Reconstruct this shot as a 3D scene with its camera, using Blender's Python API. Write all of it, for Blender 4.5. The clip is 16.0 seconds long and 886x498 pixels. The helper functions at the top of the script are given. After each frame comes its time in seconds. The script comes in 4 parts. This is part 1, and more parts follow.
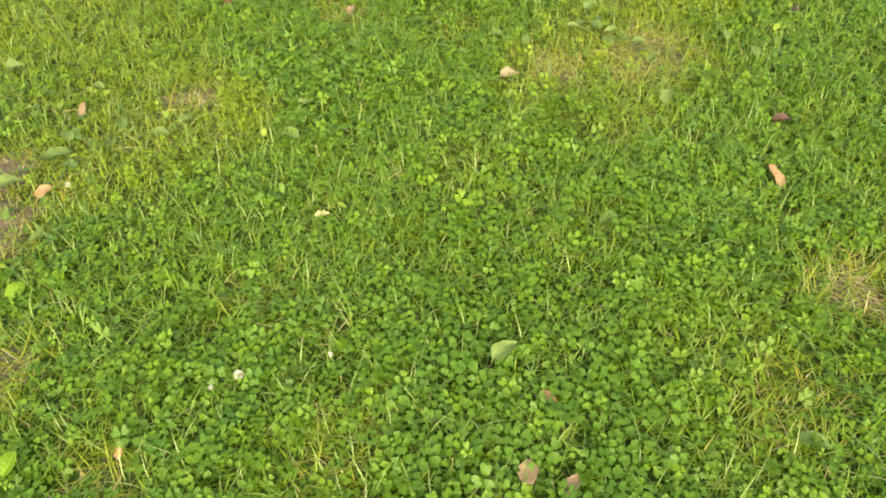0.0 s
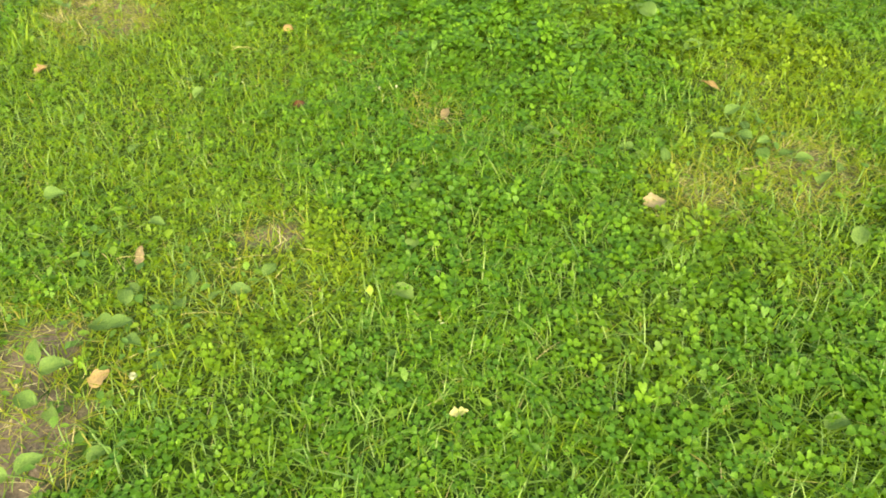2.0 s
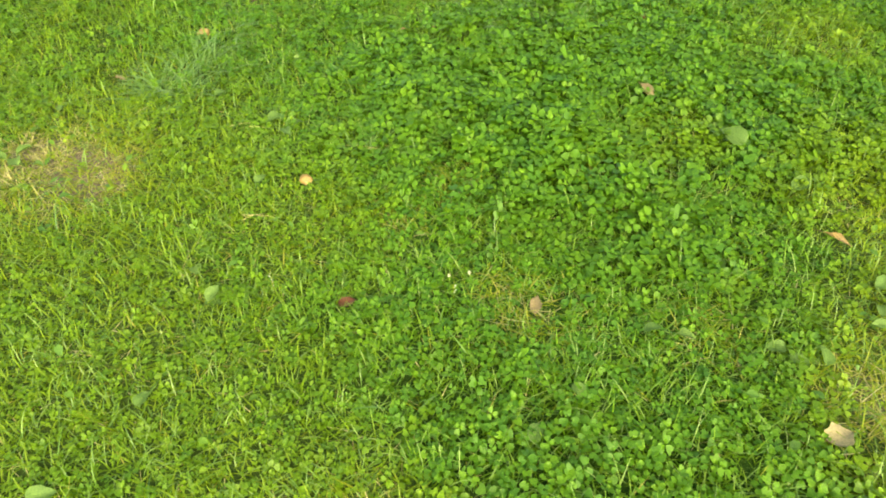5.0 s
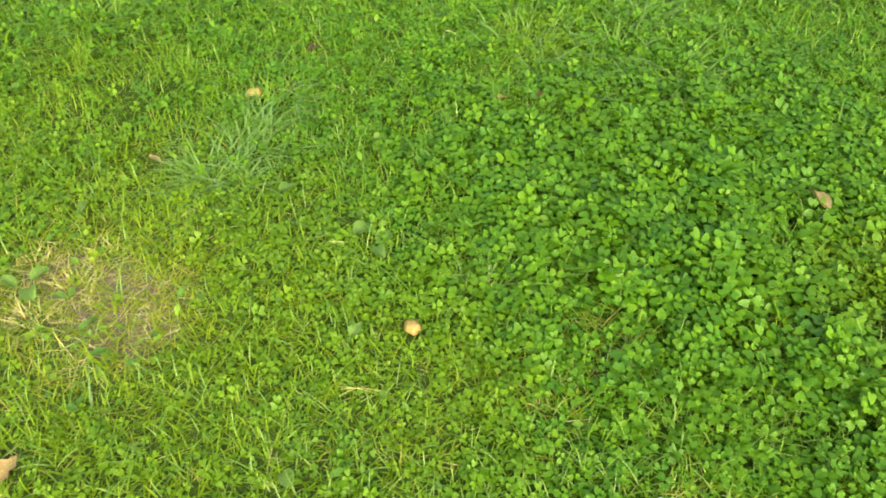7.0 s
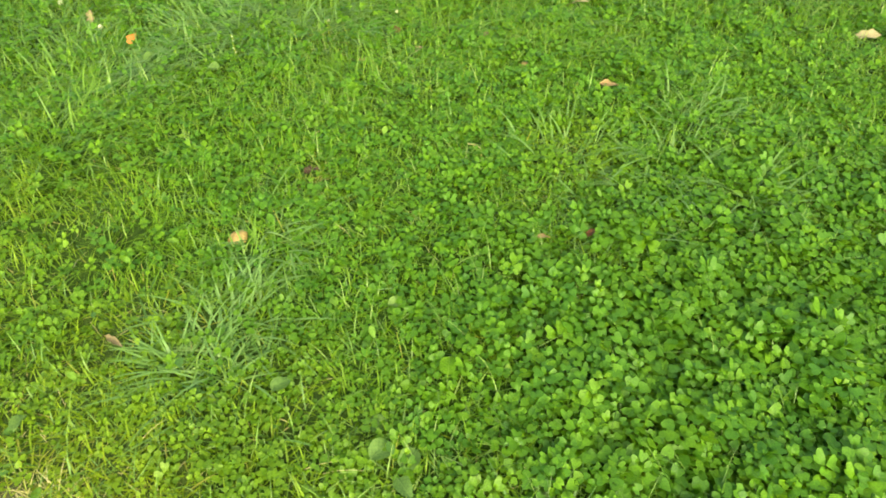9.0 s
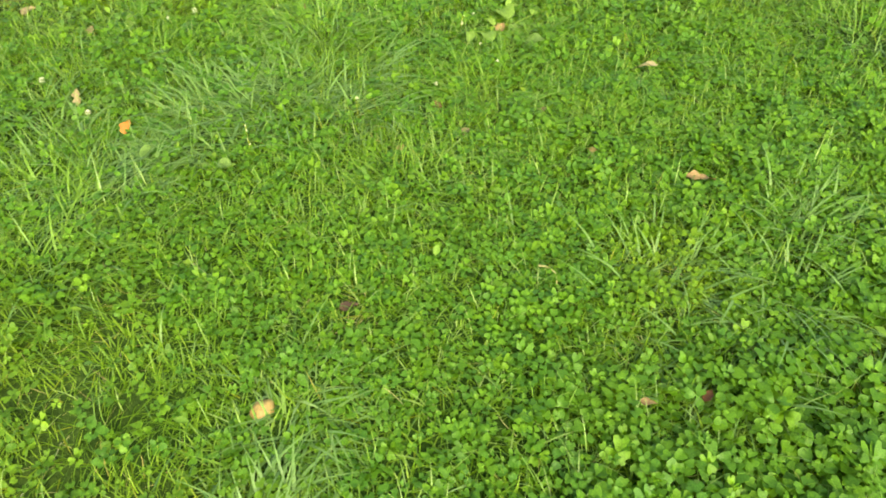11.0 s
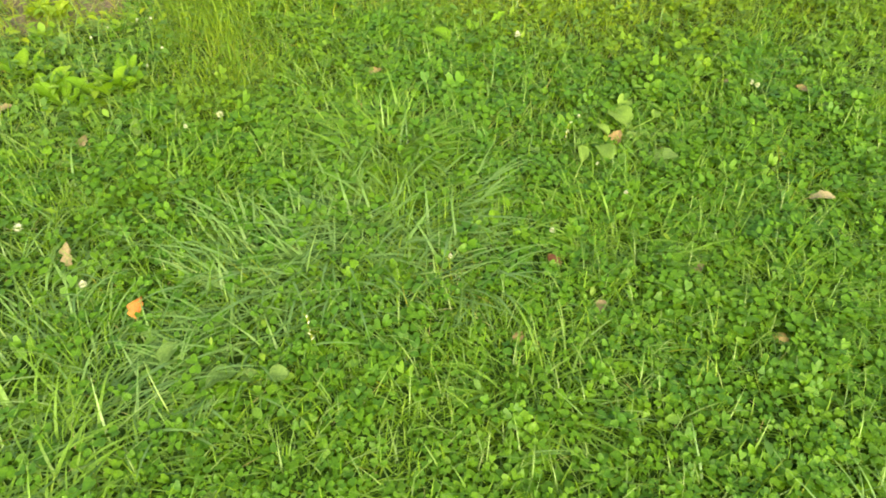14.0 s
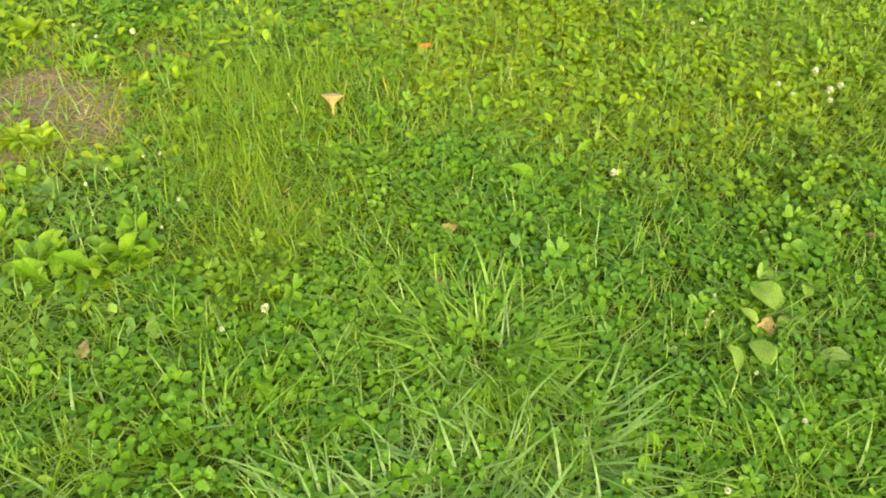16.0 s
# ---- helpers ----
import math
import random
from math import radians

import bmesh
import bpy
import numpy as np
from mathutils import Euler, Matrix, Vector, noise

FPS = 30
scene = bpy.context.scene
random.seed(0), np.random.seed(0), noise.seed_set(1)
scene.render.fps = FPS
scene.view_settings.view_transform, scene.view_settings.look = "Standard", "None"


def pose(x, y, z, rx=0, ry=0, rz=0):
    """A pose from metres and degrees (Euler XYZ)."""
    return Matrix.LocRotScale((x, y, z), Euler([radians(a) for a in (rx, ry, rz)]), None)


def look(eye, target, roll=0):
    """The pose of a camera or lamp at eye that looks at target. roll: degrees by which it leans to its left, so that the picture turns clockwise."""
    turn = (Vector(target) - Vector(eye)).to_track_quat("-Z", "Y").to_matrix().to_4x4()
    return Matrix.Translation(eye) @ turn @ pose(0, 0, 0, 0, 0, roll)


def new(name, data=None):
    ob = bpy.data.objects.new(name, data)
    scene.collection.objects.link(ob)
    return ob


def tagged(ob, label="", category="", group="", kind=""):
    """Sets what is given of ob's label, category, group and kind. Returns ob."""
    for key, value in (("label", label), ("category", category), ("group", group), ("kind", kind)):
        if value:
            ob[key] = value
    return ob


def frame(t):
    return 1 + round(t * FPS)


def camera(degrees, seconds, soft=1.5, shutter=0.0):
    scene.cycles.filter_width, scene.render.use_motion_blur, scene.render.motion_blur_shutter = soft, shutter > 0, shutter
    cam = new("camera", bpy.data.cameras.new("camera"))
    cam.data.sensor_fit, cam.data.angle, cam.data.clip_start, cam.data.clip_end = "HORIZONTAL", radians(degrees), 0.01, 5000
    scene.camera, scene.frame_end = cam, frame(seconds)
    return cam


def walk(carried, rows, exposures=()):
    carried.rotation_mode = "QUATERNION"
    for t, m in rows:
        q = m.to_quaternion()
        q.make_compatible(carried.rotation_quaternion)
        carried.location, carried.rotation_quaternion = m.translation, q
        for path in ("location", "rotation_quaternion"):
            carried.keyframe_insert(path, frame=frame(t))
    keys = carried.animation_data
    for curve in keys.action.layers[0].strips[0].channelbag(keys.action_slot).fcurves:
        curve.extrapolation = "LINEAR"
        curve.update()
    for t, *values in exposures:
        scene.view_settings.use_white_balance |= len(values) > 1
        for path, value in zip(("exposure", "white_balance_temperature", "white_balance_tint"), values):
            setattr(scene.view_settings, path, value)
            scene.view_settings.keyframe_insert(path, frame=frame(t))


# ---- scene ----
cam = camera(67.5, 16.0, soft=1.85)
PATH = [
    (0, (0.211, 0.029, 1.143), (0.102, 1.333, -0.37), -1.6),
    (0.5, (0.16, 0.136, 1.141), (0.066, 1.455, -0.36), -1.5),
    (1, (0.005, 0.268, 1.122), (-0.064, 1.584, -0.382), 0.1),
    (1.5, (-0.076, 0.367, 1.127), (-0.135, 1.711, -0.354), -0.2),
    (2, (-0.137, 0.488, 1.118), (-0.243, 1.844, -0.348), -1.9),
    (2.5, (-0.168, 0.641, 1.112), (-0.248, 1.985, -0.367), -2.8),
    (3, (-0.215, 0.716, 1.122), (-0.282, 2.09, -0.33), -3.0),
    (3.5, (-0.306, 0.815, 1.129), (-0.284, 2.198, -0.315), -1.6),
    (4, (-0.403, 0.876, 1.15), (-0.379, 2.275, -0.28), -2.0),
    (4.2, (-0.421, 0.899, 1.159), (-0.406, 2.303, -0.265), -2.5),
    (6.3, (-0.685, 1.592, 1.195), (-0.486, 2.868, -0.333), 3.2),
    (6.5, (-0.725, 1.638, 1.192), (-0.522, 2.923, -0.327), 3.0),
    (7, (-0.806, 1.721, 1.17), (-0.679, 3.014, -0.35), 2.4),
    (7.5, (-0.847, 1.905, 1.14), (-0.798, 3.189, -0.393), 0.9),
    (8, (-0.82, 2.073, 1.133), (-0.758, 3.374, -0.385), 1.2),
    (8.5, (-0.811, 2.145, 1.149), (-0.735, 3.466, -0.35), -0.4),
    (9, (-0.848, 2.239, 1.148), (-0.705, 3.56, -0.347), 1.6),
    (9.2, (-0.89, 2.289, 1.145), (-0.719, 3.605, -0.351), 2.8),
    (11.3, (-0.945, 2.737, 1.114), (-0.801, 4.058, -0.38), 0.2),
    (11.5, (-0.938, 2.76, 1.112), (-0.779, 4.088, -0.375), 0.3),
    (12, (-0.979, 2.854, 1.094), (-0.792, 4.185, -0.387), 1.5),
    (12.5, (-1.053, 2.983, 1.055), (-0.824, 4.293, -0.438), 2.6),
    (13, (-1.117, 3.067, 1.051), (-0.886, 4.384, -0.436), 1.7),
    (13.5, (-1.144, 3.181, 1.044), (-0.915, 4.495, -0.447), 2.0),
    (14, (-1.149, 3.347, 1.044), (-0.976, 4.662, -0.453), 1.4),
    (14.5, (-1.166, 3.459, 1.058), (-1.038, 4.807, -0.415), 1.4),
    (15, (-1.209, 3.598, 1.042), (-1.059, 4.935, -0.438), 2.5),
    (15.5, (-1.291, 3.78, 1.033), (-1.072, 5.099, -0.455), 3.3),
    (16, (-1.351, 3.906, 1.044), (-1.081, 5.241, -0.422), 3.5),
]
walk(cam, [(t, look(eye, target, roll)) for t, eye, target, roll in PATH], [(0, 1.64, 7430, 28), (0.7, 1.65, 7530, 17), (1.5, 1.67, 7930, 5), (3, 1.65, 8030, 2), (7, 1.61, 7730, -2), (9, 1.61, 7630, -3), (11.5, 1.66, 7530, 4), (14, 1.58, 7680, 4), (16, 1.53, 7880, 5)])

# ---- world, sun, exposure ----
world = bpy.data.worlds.new("sky")
scene.world = world
world.use_nodes = True
wt = world.node_tree
wt.nodes.clear()
sky = wt.nodes.new("ShaderNodeTexSky")
sky.sky_type = "NISHITA"
sky.sun_disc = False
SUN_UP, SUN_TURN = 34.0, 172.0
sky.sun_elevation, sky.sun_rotation = radians(SUN_UP), radians(SUN_TURN)
sky.air_density, sky.dust_density, sky.ozone_density = 1.0, 3.0, 1.0
bg = wt.nodes.new("ShaderNodeBackground")
bg.inputs["Strength"].default_value = 0.15
wo = wt.nodes.new("ShaderNodeOutputWorld")
wt.links.new(sky.outputs[0], bg.inputs["Color"])
wt.links.new(bg.outputs[0], wo.inputs["Surface"])
sun = new("sun", bpy.data.lights.new("sun", "SUN"))
sun.data.energy, sun.data.angle, sun.data.color = 1.9, radians(70), (1.0, 0.93, 0.80)
sun.matrix_world = look((10 * math.sin(radians(SUN_TURN)) * math.cos(radians(SUN_UP)), 10 * math.cos(radians(SUN_TURN)) * math.cos(radians(SUN_UP)), 10 * math.sin(radians(SUN_UP))), (0, 0, 0))

# ---- materials ----


def node(mat, kind, **settings):
    n = mat.node_tree.nodes.new(kind)
    for key, value in settings.items():
        n.inputs[key.replace("_", " ")].default_value = value
    return n


def ramp(mat, source, stops):
    r = mat.node_tree.nodes.new("ShaderNodeValToRGB")
    while len(r.color_ramp.elements) < len(stops):
        r.color_ramp.elements.new(0.5)
    for e, (at, colour) in zip(r.color_ramp.elements, stops):
        e.position, e.color = at, (*colour, 1)
    mat.node_tree.links.new(source, r.inputs["Fac"])
    return r.outputs["Color"]


def mixed(mat, kind, fac, a, b):
    m = mat.node_tree.nodes.new("ShaderNodeMix")
    m.data_type, m.blend_type = "RGBA", kind
    if isinstance(fac, float):
        m.inputs[0].default_value = fac
    else:
        mat.node_tree.links.new(fac, m.inputs[0])
    for socket, value in ((m.inputs[6], a), (m.inputs[7], b)):
        if isinstance(value, tuple):
            socket.default_value = (*value, 1)
        else:
            mat.node_tree.links.new(value, socket)
    return m.outputs[2]


def calc(mat, kind, *values):
    m = mat.node_tree.nodes.new("ShaderNodeMath")
    m.operation = kind
    for socket, value in zip(m.inputs, values):
        if isinstance(value, (int, float)):
            socket.default_value = value
        else:
            mat.node_tree.links.new(value, socket)
    return m.outputs[0]


def foliage(name, stops, patch, rough=0.5, glow=0.35, sheen=0.35, island=True, scale=3.0, veins=False, dry=None):
    """Thin leaf: colour by leaf from stops, drifting over the ground towards patch, partly see-through to light."""
    mat = bpy.data.materials.new(name)
    mat.use_nodes = True
    nt = mat.node_tree
    nt.nodes.clear()
    pos = nt.nodes.new("ShaderNodeNewGeometry")
    if island:
        pick = pos.outputs["Random Per Island"]
    else:
        pick = nt.nodes.new("ShaderNodeObjectInfo").outputs["Random"]
    colour = ramp(mat, pick, stops)
    broad = node(mat, "ShaderNodeTexNoise", Scale=scale, Detail=3.0, Roughness=0.6)
    fine = node(mat, "ShaderNodeTexNoise", Scale=300.0, Detail=3.0)
    for n in (broad, fine):
        nt.links.new(pos.outputs["Position"], n.inputs["Vector"])
    drift = ramp(mat, broad.outputs["Fac"], [(0.42, (0, 0, 0)), (0.68, (0.5, 0.5, 0.5))])
    colour = mixed(mat, "MIX", drift, colour, patch)
    if dry is not None:
        parched_sunlit = nt.nodes.new("ShaderNodeAttribute")
        parched_sunlit.attribute_name = "parched_sunlit"
        colour = mixed(mat, "MIX", parched_sunlit.outputs["Fac"], colour, mixed(mat, "MIX", 0.5, colour, dry))
    speck = ramp(mat, fine.outputs["Fac"], [(0.3, (0.70, 0.72, 0.74)), (0.7, (1.22, 1.20, 1.15))])
    colour = mixed(mat, "MULTIPLY", 1.0, colour, speck)
    height = None
    if veins:
        # a pale midrib along x and side veins that slant off it
        place = nt.nodes.new("ShaderNodeTexCoord")
        apart = nt.nodes.new("ShaderNodeSeparateXYZ")
        nt.links.new(place.outputs["Object"], apart.inputs[0])
        across = calc(mat, "ABSOLUTE", apart.outputs["Y"])
        slant = calc(mat, "MULTIPLY_ADD", across, -0.8, apart.outputs["X"])
        wave = calc(mat, "SINE", calc(mat, "MULTIPLY", slant, 2 * math.pi / 0.0075))
        side = calc(mat, "POWER", calc(mat, "MULTIPLY_ADD", wave, 0.5, 0.5), 6.0)
        rib = calc(mat, "LESS_THAN", across, 0.0009)
        height = calc(mat, "MAXIMUM", calc(mat, "MULTIPLY", side, 0.45), rib)
        colour = mixed(mat, "MIX", calc(mat, "MULTIPLY", height, 0.4), colour, veins)
    p = node(mat, "ShaderNodeBsdfPrincipled", Roughness=rough)
    if height is not None:
        bump = node(mat, "ShaderNodeBump", Strength=0.5, Distance=0.001)
        nt.links.new(height, bump.inputs["Height"])
        nt.links.new(bump.outputs["Normal"], p.inputs["Normal"])
    p.inputs["Specular IOR Level"].default_value = sheen
    nt.links.new(colour, p.inputs["Base Color"])
    t = nt.nodes.new("ShaderNodeBsdfTranslucent")
    through_light = mixed(mat, "MULTIPLY", 1.0, colour, (1.5, 1.35, 0.5))
    nt.links.new(through_light, t.inputs["Color"])
    mix = nt.nodes.new("ShaderNodeMixShader")
    mix.inputs[0].default_value = glow
    nt.links.new(p.outputs[0], mix.inputs[1])
    nt.links.new(t.outputs[0], mix.inputs[2])
    out = nt.nodes.new("ShaderNodeOutputMaterial")
    nt.links.new(mix.outputs[0], out.inputs["Surface"])
    return mat


# dry: yellowed turf, raised to hold the brighter light of the far end too
clover_mat = foliage("clover_leaf", [(0.0, (0.072, 0.200, 0.021)), (0.4, (0.094, 0.235, 0.018)), (0.8, (0.124, 0.282, 0.016)), (1.0, (0.158, 0.318, 0.016))], (0.118, 0.255, 0.012), 0.46, 0.40, 0.32, dry=(0.32, 0.40, 0.016))
grass_mat = foliage("lawn_grass_blade", [(0.0, (0.10, 0.225, 0.013)), (0.5, (0.138, 0.28, 0.016)), (0.85, (0.178, 0.325, 0.022)), (1.0, (0.23, 0.36, 0.045))], (0.17, 0.29, 0.0125), 0.5, 0.40, 0.28, dry=(0.35, 0.41, 0.018))
yellow_mat = foliage("yellowed_grass_blade", [(0.0, (0.16, 0.27, 0.013)), (0.5, (0.23, 0.31, 0.018)), (0.8, (0.32, 0.34, 0.035)), (1.0, (0.40, 0.35, 0.10))], (0.22, 0.30, 0.014), 0.5, 0.4, 0.3)
long_mat = foliage("long_grass_blade", [(0.0, (0.10, 0.22, 0.022)), (0.5, (0.16, 0.31, 0.030)), (0.85, (0.22, 0.38, 0.044)), (1.0, (0.29, 0.43, 0.072))], (0.17, 0.31, 0.024), 0.38, 0.3, 0.5)
blue_mat = foliage("bluish_grass_blade", [(0.0, (0.060, 0.140, 0.026)), (0.4, (0.120, 0.245, 0.050)), (0.75, (0.215, 0.360, 0.095)), (1.0, (0.33, 0.47, 0.15))], (0.14, 0.27, 0.052), 0.38, 0.28, 0.45)
blade_mat = foliage("pale_grass_blade", [(0.0, (0.095, 0.21, 0.028)), (0.4, (0.15, 0.28, 0.036)), (0.75, (0.215, 0.35, 0.062)), (1.0, (0.31, 0.43, 0.12))], (0.16, 0.29, 0.036), 0.40, 0.25, 0.45)
# herb leaf of the far edge, with warm sunlight put into its colour
sunny_mat = foliage("sunlit_herb_leaf", [(0.0, (0.13, 0.27, 0.02)), (0.4, (0.19, 0.35, 0.018)), (0.8, (0.26, 0.41, 0.018)), (1.0, (0.36, 0.46, 0.02))], (0.25, 0.39, 0.014), 0.45, 0.45, 0.35)
herb_mat = foliage("low_herb_leaf", [(0.0, (0.075, 0.17, 0.032)), (0.4, (0.115, 0.24, 0.036)), (0.8, (0.175, 0.32, 0.034)), (1.0, (0.26, 0.39, 0.03))], (0.14, 0.28, 0.025), 0.5, 0.36, 0.35)
weed_mat = foliage("broad_weed_leaf", [(0.0, (0.095, 0.178, 0.038)), (0.5, (0.122, 0.215, 0.046)), (1.0, (0.155, 0.25, 0.056))], (0.122, 0.215, 0.042), 0.6, 0.28, 0.2, island=False, veins=(0.18, 0.30, 0.08))
bright_mat = foliage("bright_weed_leaf", [(0.0, (0.12, 0.27, 0.014)), (0.5, (0.155, 0.32, 0.016)), (1.0, (0.205, 0.365, 0.018))], (0.18, 0.34, 0.0136), 0.6, 0.4, 0.2, island=False, veins=(0.30, 0.45, 0.07))
# brighter, yellower weed leaf: sunlight is painted into the colour
sunny_leaf_mat = foliage("sunlit_weed_leaf", [(0.0, (0.19, 0.33, 0.016)), (1.0, (0.28, 0.40, 0.018))], (0.23, 0.35, 0.014), 0.5, 0.42, 0.35, island=False, veins=(0.40, 0.48, 0.05))
pale_mat = foliage("pale_weed_leaf", [(0.0, (0.20, 0.34, 0.05)), (1.0, (0.26, 0.40, 0.075))], (0.20, 0.34, 0.05), 0.6, 0.35, 0.2, island=False, veins=(0.32, 0.46, 0.12))
straw_mat = foliage("dry_straw", [(0.0, (0.30, 0.25, 0.09)), (0.4, (0.46, 0.41, 0.15)), (0.8, (0.58, 0.52, 0.25)), (1.0, (0.66, 0.61, 0.36))], (0.42, 0.40, 0.12), 0.7, 0.15, 0.2)
LEAVES = {
    "cream": foliage("cream_dry_leaf", [(0.0, (0.30, 0.25, 0.125)), (1.0, (0.36, 0.305, 0.16))], (0.26, 0.21, 0.095), 0.7, 0.1, 0.15, False, 30.0),
    "tan": foliage("tan_dry_leaf", [(0.0, (0.32, 0.215, 0.085)), (1.0, (0.41, 0.29, 0.12))], (0.27, 0.175, 0.065), 0.6, 0.15, 0.3, False, 30.0, (0.30, 0.20, 0.11)),
    "orange": foliage("orange_dry_leaf", [(0.0, (0.48, 0.175, 0.025)), (1.0, (0.55, 0.22, 0.035))], (0.40, 0.15, 0.025), 0.55, 0.2, 0.3, False, 30.0, (0.30, 0.20, 0.11)),
    "brown": foliage("brown_dry_leaf", [(0.0, (0.055, 0.034, 0.018)), (1.0, (0.11, 0.07, 0.034))], (0.045, 0.028, 0.016), 0.65, 0.1, 0.3, False, 30.0, (0.13, 0.08, 0.04)),
    "red": foliage("red_brown_dry_leaf", [(0.0, (0.12, 0.042, 0.015)), (1.0, (0.18, 0.07, 0.022))], (0.09, 0.036, 0.015), 0.5, 0.15, 0.35, False, 30.0, (0.13, 0.08, 0.04)),
    "pink": foliage("greyish_dry_leaf", [(0.0, (0.22, 0.172, 0.08)), (1.0, (0.29, 0.235, 0.115))], (0.18, 0.135, 0.06), 0.65, 0.12, 0.25, False, 30.0, (0.24, 0.165, 0.10)),
    "yellow": foliage("yellow_fallen_leaf", [(0.0, (0.46, 0.46, 0.16)), (1.0, (0.56, 0.55, 0.24))], (0.42, 0.42, 0.13), 0.5, 0.25, 0.3, False, 30.0),
}
petal_mat = foliage("white_petal", [(0.0, (0.50, 0.55, 0.30)), (0.6, (0.70, 0.73, 0.52)), (1.0, (0.60, 0.62, 0.40))], (0.64, 0.66, 0.55), 0.6, 0.2, 0.2)
cap_mat = foliage("mushroom_skin", [(0.0, (0.38, 0.255, 0.080)), (1.0, (0.45, 0.315, 0.105))], (0.32, 0.205, 0.060), 0.5, 0.12, 0.35, False, 25.0)

funnel_mat = foliage("pale_mushroom_skin", [(0.0, (0.58, 0.45, 0.21)), (1.0, (0.64, 0.51, 0.26))], (0.52, 0.38, 0.16), 0.5, 0.3, 0.3, False, 25.0)


def ground_material():
    mat = bpy.data.materials.new("lawn_soil")
    mat.use_nodes = True
    nt = mat.node_tree
    p = nt.nodes["Principled BSDF"]
    pos = nt.nodes.new("ShaderNodeNewGeometry")
    big = node(mat, "ShaderNodeTexNoise", Scale=2.2, Detail=4.0, Roughness=0.6)
    crumb = node(mat, "ShaderNodeTexNoise", Scale=90.0, Detail=5.0, Roughness=0.7)
    grit = node(mat, "ShaderNodeTexVoronoi", Scale=260.0)
    for n in (big, crumb, grit):
        nt.links.new(pos.outputs["Position"], n.inputs["Vector"])
    soil = ramp(mat, crumb.outputs["Fac"], [(0.25, (0.065, 0.055, 0.042)), (0.5, (0.165, 0.128, 0.085)), (0.75, (0.30, 0.235, 0.16))])
    lawn = ramp(mat, crumb.outputs["Fac"], [(0.3, (0.025, 0.055, 0.008)), (0.55, (0.055, 0.115, 0.014)), (0.75, (0.10, 0.17, 0.02))])
    lawn = mixed(mat, "MIX", ramp(mat, big.outputs["Fac"], [(0.4, (0, 0, 0)), (0.7, (0.7, 0.7, 0.7))]), lawn, (0.08, 0.12, 0.018))
    # thatch, darkened to put deep shade into the gaps between the plants
    shaded_thatch = ramp(mat, crumb.outputs["Fac"], [(0.3, (0.015, 0.038, 0.006)), (0.55, (0.036, 0.078, 0.010)), (0.75, (0.075, 0.125, 0.015))])
    # soil shows only where the turf is worn through; round the plot the turf is closed
    worn = nt.nodes.new("ShaderNodeAttribute")
    worn.attribute_name = "worn"
    bare = ramp(mat, worn.outputs["Fac"], [(0.6, (0, 0, 0)), (0.95, (1, 1, 1))])
    # dead thatch under the yellowed turf
    dead = ramp(mat, crumb.outputs["Fac"], [(0.3, (0.035, 0.055, 0.012)), (0.55, (0.075, 0.105, 0.020)), (0.75, (0.13, 0.155, 0.038))])
    yellowed_turf = nt.nodes.new("ShaderNodeAttribute")
    yellowed_turf.attribute_name = "parched_sunlit"
    near = mixed(mat, "MIX", bare, mixed(mat, "MIX", yellowed_turf.outputs["Fac"], shaded_thatch, dead), soil)
    edge = nt.nodes.new("ShaderNodeAttribute")
    edge.attribute_name = "outlying"
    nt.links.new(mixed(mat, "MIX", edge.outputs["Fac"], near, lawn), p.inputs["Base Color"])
    p.inputs["Roughness"].default_value = 0.95
    p.inputs["Specular IOR Level"].default_value = 0.1
    b = node(mat, "ShaderNodeBump", Strength=0.7, Distance=0.01)
    nt.links.new(crumb.outputs["Fac"], b.inputs["Height"])
    nt.links.new(b.outputs["Normal"], p.inputs["Normal"])
    return mat


soil_mat = ground_material()

# ---- the lie of the land: height and cover ----


def smooth_noise(x, y, scale, seed):
    """Value noise from 0 to 1 on a lattice of 1/scale metres."""
    u, v = x * scale + 57.3, y * scale + 91.7
    i, j = np.floor(u).astype(np.int64), np.floor(v).astype(np.int64)
    fu, fv = u - i, v - j
    fu, fv = fu * fu * (3 - 2 * fu), fv * fv * (3 - 2 * fv)

    def lattice(a, b):
        h = (a * 374761393 + b * 668265263 + seed * 982451653) & 0x7FFFFFFF
        h = ((h ^ (h >> 13)) * 1274126177) & 0x7FFFFFFF
        return ((h ^ (h >> 16)) & 0xFFFF) / 65535.0

    low = lattice(i, j) * (1 - fu) + lattice(i + 1, j) * fu
    high = lattice(i, j + 1) * (1 - fu) + lattice(i + 1, j + 1) * fu
    return low * (1 - fv) + high * fv


def ground_z(x, y):
    near = np.clip(1.5 - np.hypot(x + 0.6, y - 3.2) / 20.0, 0, 1)
    return near * (0.022 * (smooth_noise(x, y, 1.7, 3) - 0.5) + 0.008 * (smooth_noise(x, y, 6.0, 5) - 0.5) + 0.006 * (smooth_noise(x, y, 19.0, 7) - 0.5))


def patches(rows, x, y, ragged=0.5):
    """How far each place lies inside one of the round patches (x, y, radius, strength): 0 to strength."""
    wobble = 1 + ragged * 2 * (0.6 * smooth_noise(x, y, 9.0, 11) + 0.4 * smooth_noise(x, y, 25.0, 13) - 0.5)
    best = np.zeros_like(x)
    for px, py, r, s in rows:
        d = np.hypot(x - px, y - py) / (r * wobble)
        best = np.maximum(best, s * np.clip(1.6 - 1.1 * d, 0, 1))
    return best


